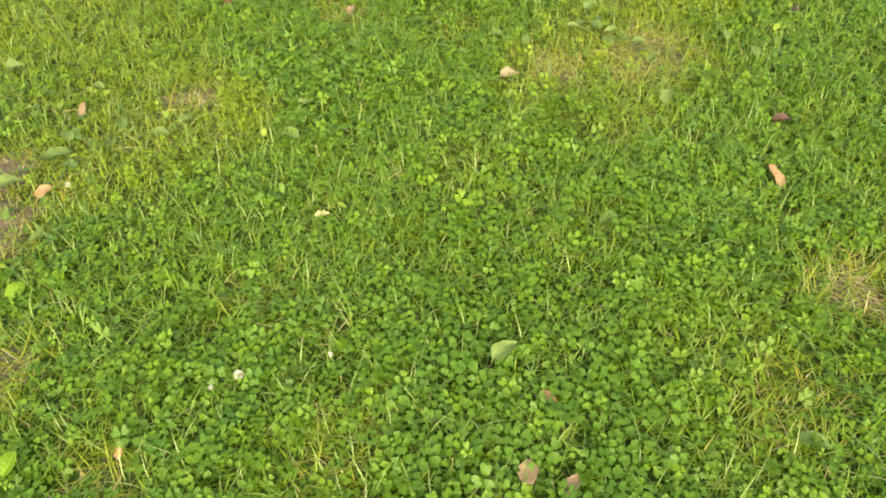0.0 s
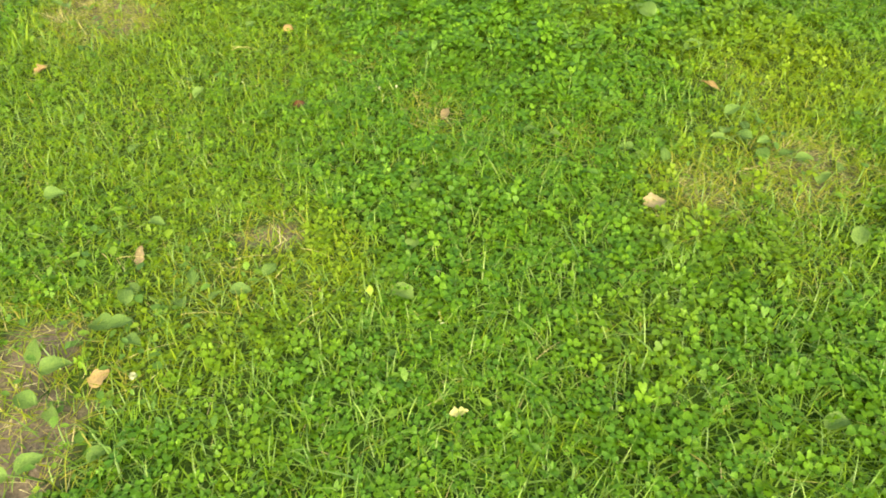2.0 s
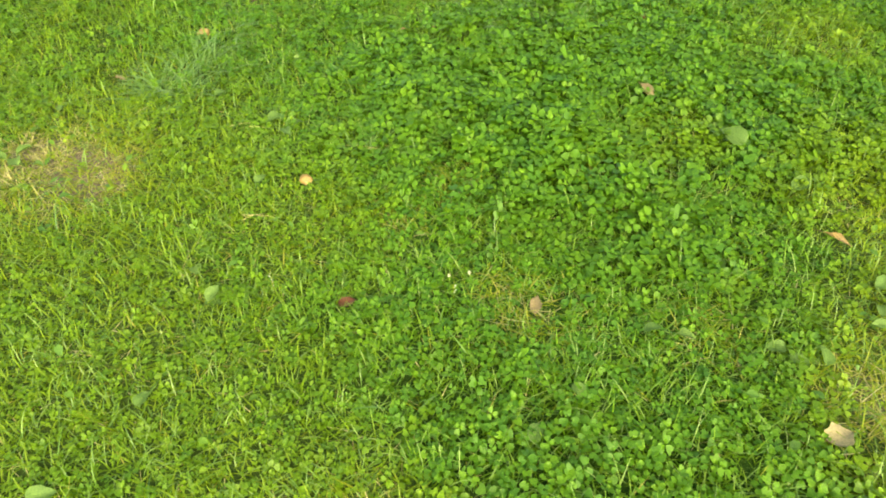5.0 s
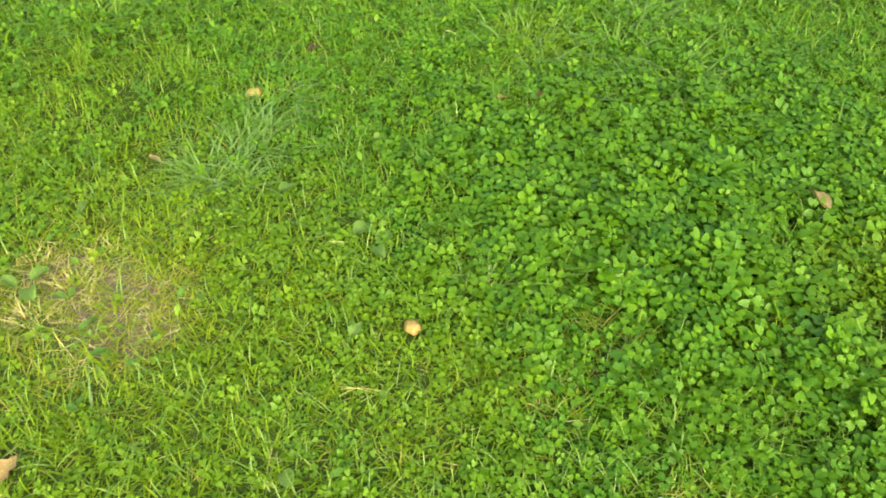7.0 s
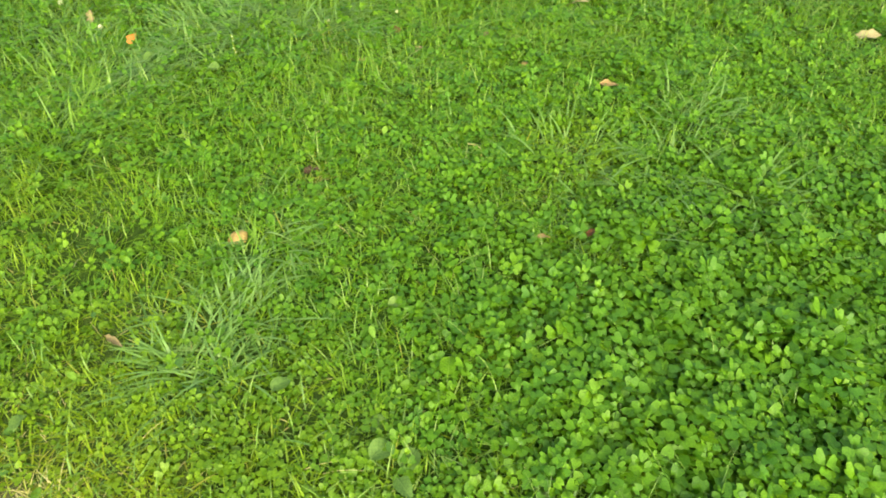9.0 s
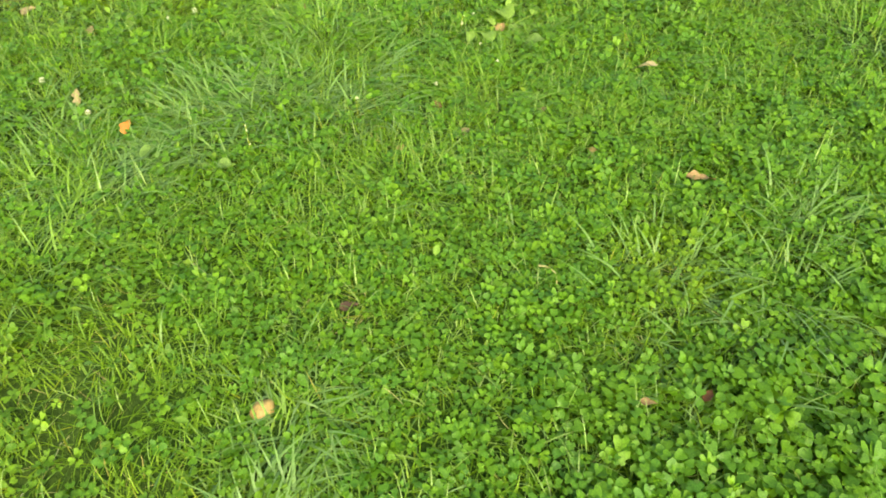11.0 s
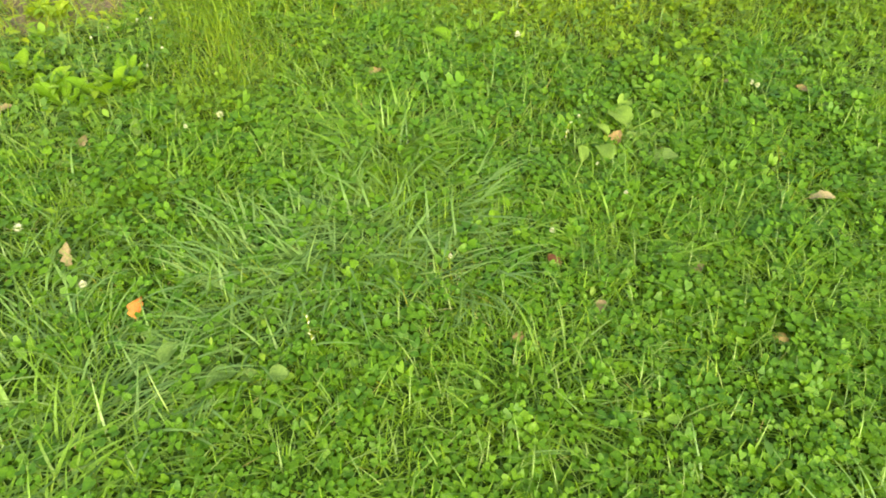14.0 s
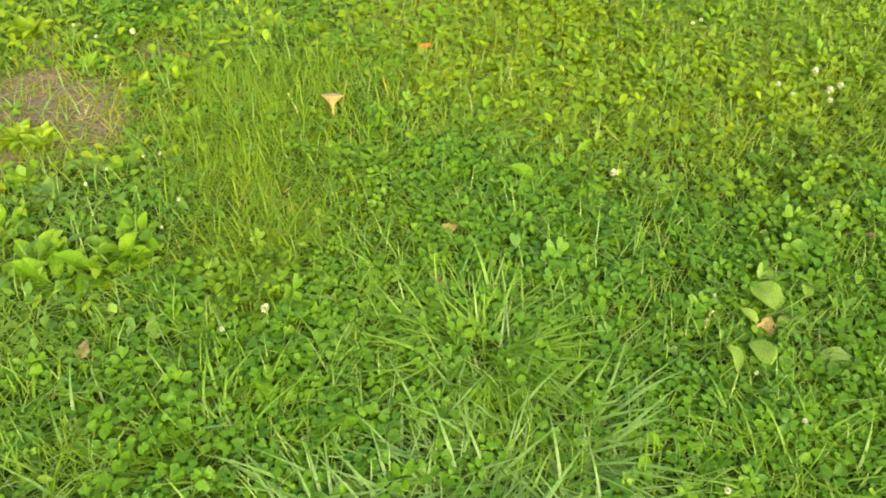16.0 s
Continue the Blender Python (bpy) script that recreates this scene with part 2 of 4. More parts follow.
# worn spots where soil and straw show through
BARE = [
    (-0.60, 1.55, 0.055, 1.0), (-0.67, 1.54, 0.045, 1.0), (-0.74, 1.42, 0.07, 0.45), (-0.98, 1.00, 0.18, 1.0), (-0.93, 0.78, 0.10, 0.9), (0.68, 1.83, 0.17, 0.8), (0.42, 1.72, 0.12, 0.75),
    (1.01, 0.93, 0.09, 0.8), (0.80, 0.66, 0.10, 0.5), (-0.24, 0.84, 0.06, 0.45), (0.01, 0.53, 0.10, 0.5), (-0.44, 0.47, 0.06, 0.7),
    (-0.72, 0.63, 0.09, 0.8), (-0.66, 1.41, 0.11, 0.45), (-0.24, 2.00, 0.08, 0.65), (-1.02, 1.22, 0.13, 1.0), (0.10, 1.92, 0.09, 0.4),
]
BARE_FAR = [
    (-1.42, 2.60, 0.15, 1.0), (-1.55, 2.66, 0.14, 0.9), (-1.33, 2.53, 0.09, 0.9), (-1.48, 2.45, 0.08, 0.7), (-0.40, 2.47, 0.07, 0.5),
    (-0.02, 2.45, 0.06, 0.45), (-0.31, 2.10, 0.06, 0.6), (-0.53, 2.33, 0.08, 0.4), (-1.04, 3.53, 0.04, 0.5), (-2.02, 5.46, 0.22, 1.0), (-2.16, 5.52, 0.20, 1.0), (-2.16, 5.28, 0.10, 1.0),
    (-2.20, 5.56, 0.12, 0.95), (-1.86, 5.71, 0.10, 0.9), (-2.19, 5.77, 0.08, 0.9), (-2.16, 4.92, 0.08, 0.8), (-1.19, 5.38, 0.06, 0.6),
    (-1.21, 5.80, 0.06, 0.6), (-1.02, 4.17, 0.05, 0.4),
]
# short, yellowish turf
SHORT = [
    (-1.20, 1.95, 0.35, 0.55), (-1.35, 2.35, 0.40, 0.55), (-1.05, 2.15, 0.25, 0.4), (-0.80, 1.60, 0.25, 0.6), (0.68, 2.20, 0.16, 0.9),
    (-0.47, 1.40, 0.09, 0.6), (0.25, 2.60, 0.14, 0.5), (0.90, 3.10, 0.20, 0.6), (-1.45, 2.90, 0.30, 0.6), (-1.85, 3.10, 0.40, 0.4),
    (-0.80, 2.35, 0.22, 0.5), (0.60, 1.55, 0.15, 0.5), (-1.55, 3.40, 0.22, 0.2), (0.75, 0.75, 0.15, 0.25), (-1.52, 4.95, 0.20, 0.7),
    (-0.85, 5.35, 0.25, 0.6), (-0.35, 3.55, 0.14, 0.4),
]
# turf that has turned yellowish; rows from y = 5 on also paint in brighter light
PARCHED_SUNLIT = SHORT + [
    (0.62, 1.90, 0.28, 0.9), (0.75, 2.22, 0.30, 1.0), (0.38, 1.72, 0.16, 0.8), (-0.78, 1.30, 0.26, 0.8), (-0.55, 1.48, 0.16, 0.9), (-0.95, 1.85, 0.30, 0.4),
    (-1.25, 2.60, 0.45, 0.5), (-1.42, 2.60, 0.28, 1.0), (-0.75, 5.60, 0.45, 0.9), (-0.05, 5.60, 0.40, 0.5), (-1.50, 5.35, 0.35, 0.35), (-0.50, 5.20, 0.30, 0.5), (-1.40, 5.00, 0.25, 0.3), (0.20, 1.30, 0.12, 0.4), (-0.35, 5.45, 0.50, 0.9), (0.35, 5.50, 0.50, 0.7), (-0.80, 5.90, 0.50, 1.0),
]
# tall, arching grass
LONG = [
    (-1.22, 3.04, 0.11, 1.0), (-1.17, 3.23, 0.07, 0.8), (-1.72, 3.70, 0.17, 1.0), (-1.71, 3.84, 0.13, 1.0), (-0.04, 3.29, 0.09, 0.9),
    (-0.02, 3.66, 0.08, 0.6), (-0.63, 2.60, 0.07, 0.4), (-1.13, 4.58, 0.13, 1.0), (-1.36, 4.24, 0.15, 0.95), (-1.62, 3.98, 0.15, 0.9), (-1.86, 4.22, 0.14, 0.9), (-1.04, 4.20, 0.12, 0.9),
    (0.58, 4.44, 0.16, 0.9), (-0.37, 3.54, 0.10, 0.55), (-1.43, 4.07, 0.10, 0.9), (-1.14, 3.32, 0.09, 0.6), (-0.32, 3.60, 0.09, 0.4),
    (-1.20, 4.36, 0.14, 0.95), (-0.87, 3.87, 0.12, 0.4),
]
LONG_FAR = [
    (-1.58, 5.05, 0.24, 0.9), (-1.61, 5.40, 0.22, 1.0), (-1.37, 5.42, 0.20, 0.9), (-1.79, 4.38, 0.15, 0.8), (-1.58, 4.43, 0.12, 0.7),
    (-1.76, 4.02, 0.14, 0.8), (-0.66, 4.26, 0.12, 0.5), (-0.36, 4.06, 0.10, 0.5), (-0.91, 3.92, 0.10, 0.4), (-1.05, 4.40, 0.12, 0.9),
    (0.80, 3.13, 0.10, 0.6), (0.05, 5.15, 0.25, 0.6), (-0.35, 5.0, 0.25, 0.4), (-1.75, 3.63, 0.15, 0.8), (-0.7, 5.7, 0.3, 0.4),
    (-1.50, 3.35, 0.25, 0.8), (-1.65, 3.55, 0.25, 0.9), (-1.42, 3.15, 0.14, 0.5),
]
# deep clover with large leaves
LUSH = [
    (-0.20, 2.85, 0.50, 1.0), (0.10, 2.60, 0.45, 0.9), (-0.50, 2.95, 0.30, 0.7), (0.20, 3.30, 0.36, 0.5), (-0.40, 3.45, 0.25, 0.1),
    (0.40, 1.00, 0.40, 0.35), (-0.30, 0.60, 0.25, 0.35), (0.25, 0.50, 0.30, 0.45), (0.30, 1.45, 0.35, 0.4), (-0.15, 3.95, 0.40, 0.3),
    (-0.25, 1.60, 0.25, 0.35), (0.65, 1.30, 0.35, 0.3), (0.50, 2.75, 0.40, 0.7), (-1.60, 4.66, 0.24, 0.35), (-0.30, 4.60, 0.40, 0.3), (-1.40, 4.52, 0.16, 0.3), (-0.95, 4.75, 0.20, 0.4),
]

# low broad-leaved herbs
HERBS = [
    (-1.90, 5.10, 0.20, 1.0), (-2.10, 5.00, 0.22, 1.0), (-2.22, 5.85, 0.28, 1.0), (-1.93, 5.60, 0.12, 0.7), (-1.60, 5.85, 0.26, 1.0),
    (-1.20, 5.92, 0.26, 1.0), (-0.80, 5.92, 0.28, 0.9), (-0.60, 5.55, 0.30, 0.6), (-0.95, 5.50, 0.24, 0.6), (-0.72, 5.20, 0.24, 0.6), (-0.15, 5.70, 0.30, 0.5), (-0.55, 4.60, 0.18, 0.4), (-0.30, 5.40, 0.35, 0.35),
    (-1.90, 4.86, 0.18, 1.0), (0.60, 1.88, 0.16, 0.15), (-0.80, 1.33, 0.14, 0.25), (-0.92, 1.15, 0.20, 0.5), (-0.92, 0.90, 0.18, 0.5), (-0.86, 0.72, 0.14, 0.4), (0.60, 1.92, 0.12, 0.3), (-1.48, 3.98, 0.12, 0.2),
    (-2.09, 5.33, 0.07, 0.9), (-1.80, 5.52, 0.10, 0.8), (-1.02, 1.45, 0.10, 0.5), (-1.60, 2.72, 0.10, 0.25), (-1.42, 2.52, 0.15, 0.4), (-0.90, 5.05, 0.14, 0.4),
]


def cover(x, y):
    bare = np.maximum(patches(BARE, x, y), patches(BARE_FAR, x, y))
    short = patches(SHORT, x, y)
    tall = np.maximum(patches(LONG, x, y), patches(LONG_FAR, x, y))
    return bare, short, tall, patches(LUSH, x, y, 0.35)


# ---- the ground ----


def mesh_from(name, verts, tris, mat, smooth=True):
    """A mesh from arrays of places and triangles."""
    me = bpy.data.meshes.new(name)
    me.vertices.add(len(verts))
    me.vertices.foreach_set("co", np.ascontiguousarray(verts, np.float32).ravel())
    me.loops.add(3 * len(tris))
    me.loops.foreach_set("vertex_index", np.ascontiguousarray(tris, np.int32).ravel())
    me.polygons.add(len(tris))
    me.polygons.foreach_set("loop_start", np.arange(0, 3 * len(tris), 3, dtype=np.int32))
    me.polygons.foreach_set("use_smooth", np.full(len(tris), smooth))
    me.materials.append(mat)
    me.update(calc_edges=True)
    return me


def grid(xs, ys):
    gx, gy = np.meshgrid(xs, ys)
    verts = np.stack([gx, gy, ground_z(gx, gy)], -1).reshape(-1, 3)
    n, m = len(xs), len(ys)
    a = (np.arange(m - 1)[:, None] * n + np.arange(n - 1)).ravel()
    return verts, np.concatenate([np.stack([a, a + 1, a + n + 1], 1), np.stack([a, a + n + 1, a + n], 1)])


far_steps = 0.06 * 1.35 ** np.arange(1, 30)
xs = np.concatenate([-3.4 - np.cumsum(far_steps)[::-1], np.arange(-3.4, 2.2, 0.05), 2.2 + np.cumsum(far_steps)])
ys = np.concatenate([-0.4 - np.cumsum(far_steps)[::-1], np.arange(-0.4, 7.0, 0.05), 7.0 + np.cumsum(far_steps)])
verts, tris = grid(xs, ys)
ground = new("ground", mesh_from("ground", verts, tris, soil_mat))
worn = ground.data.attributes.new("worn", "FLOAT", "POINT")
worn.data.foreach_set("value", np.maximum(patches(BARE, verts[:, 0], verts[:, 1]), patches(BARE_FAR, verts[:, 0], verts[:, 1])).astype(np.float32))
parched_sunlit = ground.data.attributes.new("parched_sunlit", "FLOAT", "POINT")
parched_sunlit.data.foreach_set("value", patches(PARCHED_SUNLIT, verts[:, 0], verts[:, 1]).astype(np.float32))
tagged(ground, "level lawn soil, greyish brown, worn through in patches", "ground", kind="structure")

# ---- turf ----
rng = np.random.default_rng(7)


def outside(x, y):
    """How far a place lies outside the plot of lawn that is grown densely, in metres; negative within."""
    left = -1.0 - 0.27 * y
    right = np.where(y < 2.1, 1.5, 1.5 - 0.30 * (y - 2.1))
    return np.maximum.reduce([left - x, x - right, 0.2 - y, y - 6.15])


outlying = ground.data.attributes.new("outlying", "FLOAT", "POINT")
outlying.data.foreach_set("value", np.clip(outside(verts[:, 0], verts[:, 1]) / 0.7 - 0.1, 0, 1).astype(np.float32))


def scatter(per_m2, want, reach=0.45):
    """Places at random over the plot, thinned by want(x, y) from 0 to 1 and thinning out over reach metres round it."""
    wide = 2.2 * reach
    n = int(per_m2 * (5.8 + 2 * wide) * (6.0 + 2 * wide))
    x, y = rng.uniform(-3.6 - wide, 2.2 + wide, n), rng.uniform(0.2 - wide, 6.2 + wide, n)
    off = np.maximum(outside(x, y) + reach * 1.2 * (smooth_noise(x, y, 1.6, 71) - 0.5), 0)
    keep = rng.random(n) < np.exp(-((off / reach) ** 1.3))
    x, y = x[keep], y[keep]
    keep = rng.random(len(x)) < want(x, y)
    return x[keep], y[keep]


def blade_arrays(x, y, z, length, width, heading, lean, curl, steps):
    """Tapered blades that lean and curl over towards their heading."""
    n = len(x)
    s = np.linspace(0, 1, steps + 1)
    a = lean[:, None] + curl[:, None] * s
    dl = (length / steps)[:, None]
    out = np.concatenate([np.zeros((n, 1)), np.cumsum(np.sin(a[:, :-1]) * dl, 1)], 1)
    up = np.concatenate([np.zeros((n, 1)), np.cumsum(np.cos(a[:, :-1]) * dl, 1)], 1)
    up = np.maximum(up, 0.004 * np.arange(steps + 1) / steps)
    cx, sx = np.cos(heading)[:, None], np.sin(heading)[:, None]
    px, py, pz = x[:, None] + out * cx, y[:, None] + out * sx, z[:, None] + up - 0.003
    w = width[:, None] * (0.75 + 0.25 * np.sin(np.pi * np.minimum(s * 1.6, 1))) * (1 - s**2.2) * 0.5
    left = np.stack([px - sx * w, py + cx * w, pz], -1)
    right = np.stack([px + sx * w, py - cx * w, pz], -1)
    verts = np.concatenate([np.stack([left[:, :-1], right[:, :-1]], 2).reshape(n, -1, 3), left[:, -1:]], 1)
    per = 2 * steps + 1
    tri = []
    for k in range(steps - 1):
        tri += [(2 * k, 2 * k + 1, 2 * k + 3), (2 * k, 2 * k + 3, 2 * k + 2)]
    tri.append((2 * steps - 2, 2 * steps - 1, 2 * steps))
    tris = np.array(tri)[None] + (np.arange(n) * per)[:, None, None]
    return verts.reshape(-1, 3), tris.reshape(-1, 3)


def clover_arrays(x, y, z, size, height):
    """Three notched, folded leaflets on a stalk for each leaf."""
    n = len(x)
    yaw = rng.uniform(0, 2 * np.pi, n)
    tilt, toward = np.clip(rng.normal(0, 0.33, n), -0.8, 0.8), rng.uniform(0, 2 * np.pi, n)
    outline = np.array([(0.0, 0.0), (0.46, 0.41), (0.84, 0.52), (1.05, 0.27), (0.86, 0.0), (1.05, -0.27), (0.84, -0.52), (0.46, -0.41)])
    half = np.array([(4, (k + 5) % 8, (k + 6) % 8) for k in range(6)])
    verts, tris = [], []
    axis = np.stack([np.cos(toward), np.sin(toward), np.zeros(n)], -1)
    hub = np.stack([x, y, z + height], -1)
    for k in range(3):
        a = yaw + k * 2.0944 + rng.normal(0, 0.12, n)
        long, droop, fold = size * 0.52 * rng.uniform(0.85, 1.1, n), rng.normal(0.08, 0.20, n), rng.uniform(0.05, 0.55, n)
        u, v = outline[:, 0] * long[:, None], outline[:, 1] * long[:, None] * rng.uniform(0.9, 1.1, n)[:, None]
        lift = np.abs(v) * fold[:, None] - u * droop[:, None] + 0.0006 * k
        p = np.stack([u * np.cos(a)[:, None] - v * np.sin(a)[:, None], u * np.sin(a)[:, None] + v * np.cos(a)[:, None], lift], -1)
        side = (p[..., :2] * axis[:, None, :2]).sum(-1)
        p[..., 2] += side * np.tan(tilt)[:, None]
        verts.append(p + hub[:, None])
    # the stalk, a thin strip down to the ground
    foot = np.stack([x + rng.normal(0, 0.008, n), y + rng.normal(0, 0.008, n), z - 0.003], -1)
    w = np.stack([np.cos(yaw), np.sin(yaw), 0 * yaw], -1) * 0.0007
    verts.append(np.stack([hub - w, hub + w, foot + w, foot - w], 1))
    verts = np.concatenate(verts, 1)
    tri = np.concatenate([half, half + 8, half + 16, np.array([(0, 24, 25), (24, 26, 25), (24, 27, 26), (0, 8, 16)])])
    return verts.reshape(-1, 3), (tri[None] + (np.arange(n) * 28)[:, None, None]).reshape(-1, 3)


def herb_arrays(x, y, z, size, height):
    """One pointed oval leaf each, folded along the middle, on a short stalk."""
    n = len(x)
    outline = np.array([(0.0, 0.0), (0.20, 0.15), (0.50, 0.27), (0.80, 0.17), (1.0, 0.0), (0.80, -0.17), (0.50, -0.27), (0.20, -0.15), (0.5, 0.0)])
    half = np.array([(0, 1, 8), (1, 2, 8), (2, 3, 8), (3, 4, 8), (4, 5, 8), (5, 6, 8), (6, 7, 8), (7, 0, 8)])
    a, rise, fold = rng.uniform(0, 2 * np.pi, n), rng.normal(0.22, 0.32, n), rng.uniform(0.1, 0.5, n)
    u, v = outline[:, 0] * size[:, None], outline[:, 1] * (size * rng.uniform(0.8, 1.35, n))[:, None]
    lift = np.abs(v) * fold[:, None] + u * np.sin(rise)[:, None] - 0.5 * u * u / size[:, None] * rng.uniform(0, 0.7, n)[:, None]
    u = u * np.cos(rise)[:, None]
    p = np.stack([x[:, None] + u * np.cos(a)[:, None] - v * np.sin(a)[:, None], y[:, None] + u * np.sin(a)[:, None] + v * np.cos(a)[:, None], (z + height)[:, None] + lift], -1)
    foot = np.stack([x - 0.01 * np.cos(a), y - 0.01 * np.sin(a), z - 0.003], -1)
    side = np.stack([-np.sin(a), np.cos(a), 0 * a], -1) * 0.0012
    verts = np.concatenate([p, np.stack([foot - side, foot + side], 1)], 1)
    tri = np.concatenate([half, np.array([(0, 9, 10)])])
    return verts.reshape(-1, 3), (tri[None] + (np.arange(n) * 11)[:, None, None]).reshape(-1, 3)


def grow_herbs(name, mat, start, end):
    """The herbs between two lines across the lawn."""
    def want(x, y):
        edge = y + 0.12 * (smooth_noise(x, y, 6.0, 61) - 0.5)
        return np.clip(patches(HERBS, x, y) * (1 - 0.8 * cover(x, y)[0]) + 0.012 + 0.16 * np.clip(2 * (y - 4.9), 0, 1) * (1 - cover(x, y)[0]) * (x > -1.3), 0, 1) * (0.15 + 0.85 * pressed(x, y)) * ((edge > start) & (edge <= end))

    x, y = scatter(2600, want)
    size = rng.uniform(0.014, 0.032, len(x)) * (1.2 if start > 0 else 1.0)
    height = rng.uniform(0.004, 0.045, len(x)) * (0.4 + 0.6 * pressed(x, y))
    verts, tris = herb_arrays(x, y, ground_z(x, y), size, height)
    return new(name, mesh_from(name, verts, tris, mat))


def parch(me, x, y, per):
    """Mark on each plant how far its turf has yellowed or is painted sunlit."""
    dry = patches(PARCHED_SUNLIT, x, y, 0.6) * (0.55 + 0.6 * rng.random(len(x)))
    me.attributes.new("parched_sunlit", "FLOAT", "POINT").data.foreach_set("value", np.repeat(np.clip(dry, 0, 1), per).astype(np.float32))
    return me


# places kept low so that what lies there is seen
CLEAR = []


def pressed(x, y):
    low = np.ones_like(x)
    for px, py, r in CLEAR:
        low = np.minimum(low, np.clip((np.hypot(x - px, y - py) - 0.55 * r) / (0.5 * r), 0.0, 1.0))
    return low


def grow_clover():
    def want(x, y):
        bare, short, tall, lush = cover(x, y)
        clump = smooth_noise(x, y, 14.0, 21) * 0.45 + smooth_noise(x, y, 6.0, 22) * 0.3 + smooth_noise(x, y, 2.3, 23) * 0.25
        w = 0.50 + 0.10 * np.clip(y - 1.8, 0, 1) + 0.26 * lush + 1.3 * (clump - 0.5) - 0.06 * short - 0.5 * patches(HERBS, x, y)
        return np.clip(w * (1 - 0.97 * np.clip(1.3 * bare, 0, 1)) * (1 - np.where(y > 4.85, 0.95, 0.72) * np.clip(1.4 * tall, 0, 1)) * (0.5 + 0.5 * pressed(x, y)), 0, 1)

    x, y = scatter(5000, want, 0.18)
    _, short, tall, lush = cover(x, y)
    size = (0.0208 + 0.0028 * np.clip(y - 1.8, 0, 1) + 0.0025 * np.clip(y - 3.4, 0, 1) + 0.013 * lush + 0.006 * np.clip(y - 4.6, 0, 1) - 0.006 * short + 0.004 * tall) * rng.uniform(0.6, 1.45, len(x))
    height = (0.015 + 0.034 * lush + 0.014 * (1 - short) + 0.02 * tall) * rng.uniform(0.35, 1.0, len(x)) * (0.55 + 0.9 * smooth_noise(x, y, 11.0, 27)) * (0.25 + 0.75 * pressed(x, y)) + 0.003
    verts, tris = clover_arrays(x, y, ground_z(x, y), size, height)
    return new("clover", parch(mesh_from("clover", verts, tris, clover_mat), x, y, 28))


def grow_grass(name, mat, per_m2, want, length, width, lean, curl, steps, spread=1.0, reach=0.45, uneven=0.3):
    x, y = scatter(per_m2, want, reach)
    n = len(x)
    # the lawn is left longer towards its far end
    low = (0.3 + 0.7 * pressed(x, y)) * (1 + 0.25 * np.clip(y - 3.4, 0, 1)) * (1 - 0.18 * cover(x, y)[1]) * (1 + 0.45 * cover(x, y)[3])
    lie = 2 * np.pi * smooth_noise(x, y, 5.0, 31) * 2
    heading = lie + rng.normal(0, spread, n)
    verts, tris = blade_arrays(
        x, y, ground_z(x, y), rng.uniform(*length, n) * low, rng.uniform(*width, n), heading,
        np.clip(rng.normal(lean, uneven, n), 0.02, 1.5) + 0.5 * np.clip(1 - low, 0, 1), rng.normal(curl, 0.35, n), steps)
    return new(name, parch(mesh_from(name, verts, tris, mat), x, y, 2 * steps + 1))


# ---- things that lie and stand on the lawn ----
pick = random.Random(11)


def part(name, me, parent, m=None, label=""):
    ob = new(name, me)
    ob.parent = parent
    if m is not None:
        ob.matrix_basis = m
    return tagged(ob, label)


def stand(name, x, y, label, category, group="", lift=0.0):
    """An empty on the ground that carries a thing's parts."""
    ob = new(name)
    ob.empty_display_size = 0.02
    ob.location = (x, y, float(ground_z(np.float64(x), np.float64(y))) + lift)
    return tagged(ob, label, category, group)


def half_width(shape, s):
    if shape == "round":
        return math.sqrt(max(0.0, 1 - (2 * s - 1) ** 2)) ** 0.9
    if shape == "spoon":
        return 0.13 + 0.87 * max(0.0, math.sin(math.pi * min(1.0, max(0.0, s - 0.2) / 0.8) ** 1.15)) if s < 0.97 else 0.12
    if shape == "lobed":
        return math.sin(math.pi * s**0.8) ** 0.7 * (0.72 + 0.28 * math.cos(s * 19))
    if shape == "slim":
        return math.sin(math.pi * s**0.9) ** 0.8
    return math.sin(math.pi * s**0.72) ** 0.75


def leaf_mesh(name, mat, length, width, shape, fold=0.25, arch=0.2, curl=0.0, ripple=0.05, seed=0, ragged=0.06):
    """A leaf blade along +x from its base at the origin, folded at the midrib, arched, rolled and rippled."""
    wild = random.Random(seed)
    n, m = 11, 7
    verts, faces = [], []
    phase, bite = wild.uniform(0, 6), [wild.uniform(1 - 1.5 * ragged, 1 + 0.6 * ragged) for _ in range(2 * n)]
    for i in range(n):
        s = i / (n - 1)
        w = max(0.02, half_width(shape, s)) * width / 2
        for j in range(m):
            v = 2 * j / (m - 1) - 1
            ww = w * (bite[2 * i + (v > 0)] if abs(v) > 0.9 else 1)
            roll = curl * v
            y = ww * (math.sin(roll) / curl if abs(curl) > 0.05 else v)
            z = abs(v) * ww * fold + arch * length * (s - s * s * 1.6)
            if abs(curl) > 0.05:
                z += ww * (1 - math.cos(roll)) / abs(curl)
            z += ripple * length * (math.sin(7 * s + phase + 2 * v) * abs(v) + 0.5 * wild.uniform(-0.3, 0.3))
            verts.append((s * length, y, z))
    for i in range(n - 1):
        for j in range(m - 1):
            a = i * m + j
            faces.append((a, a + 1, a + m + 1, a + m))
    me = bpy.data.meshes.new(name)
    me.from_pydata(verts, [], faces)
    for p in me.polygons:
        p.use_smooth = True
    me.materials.append(mat)
    return me


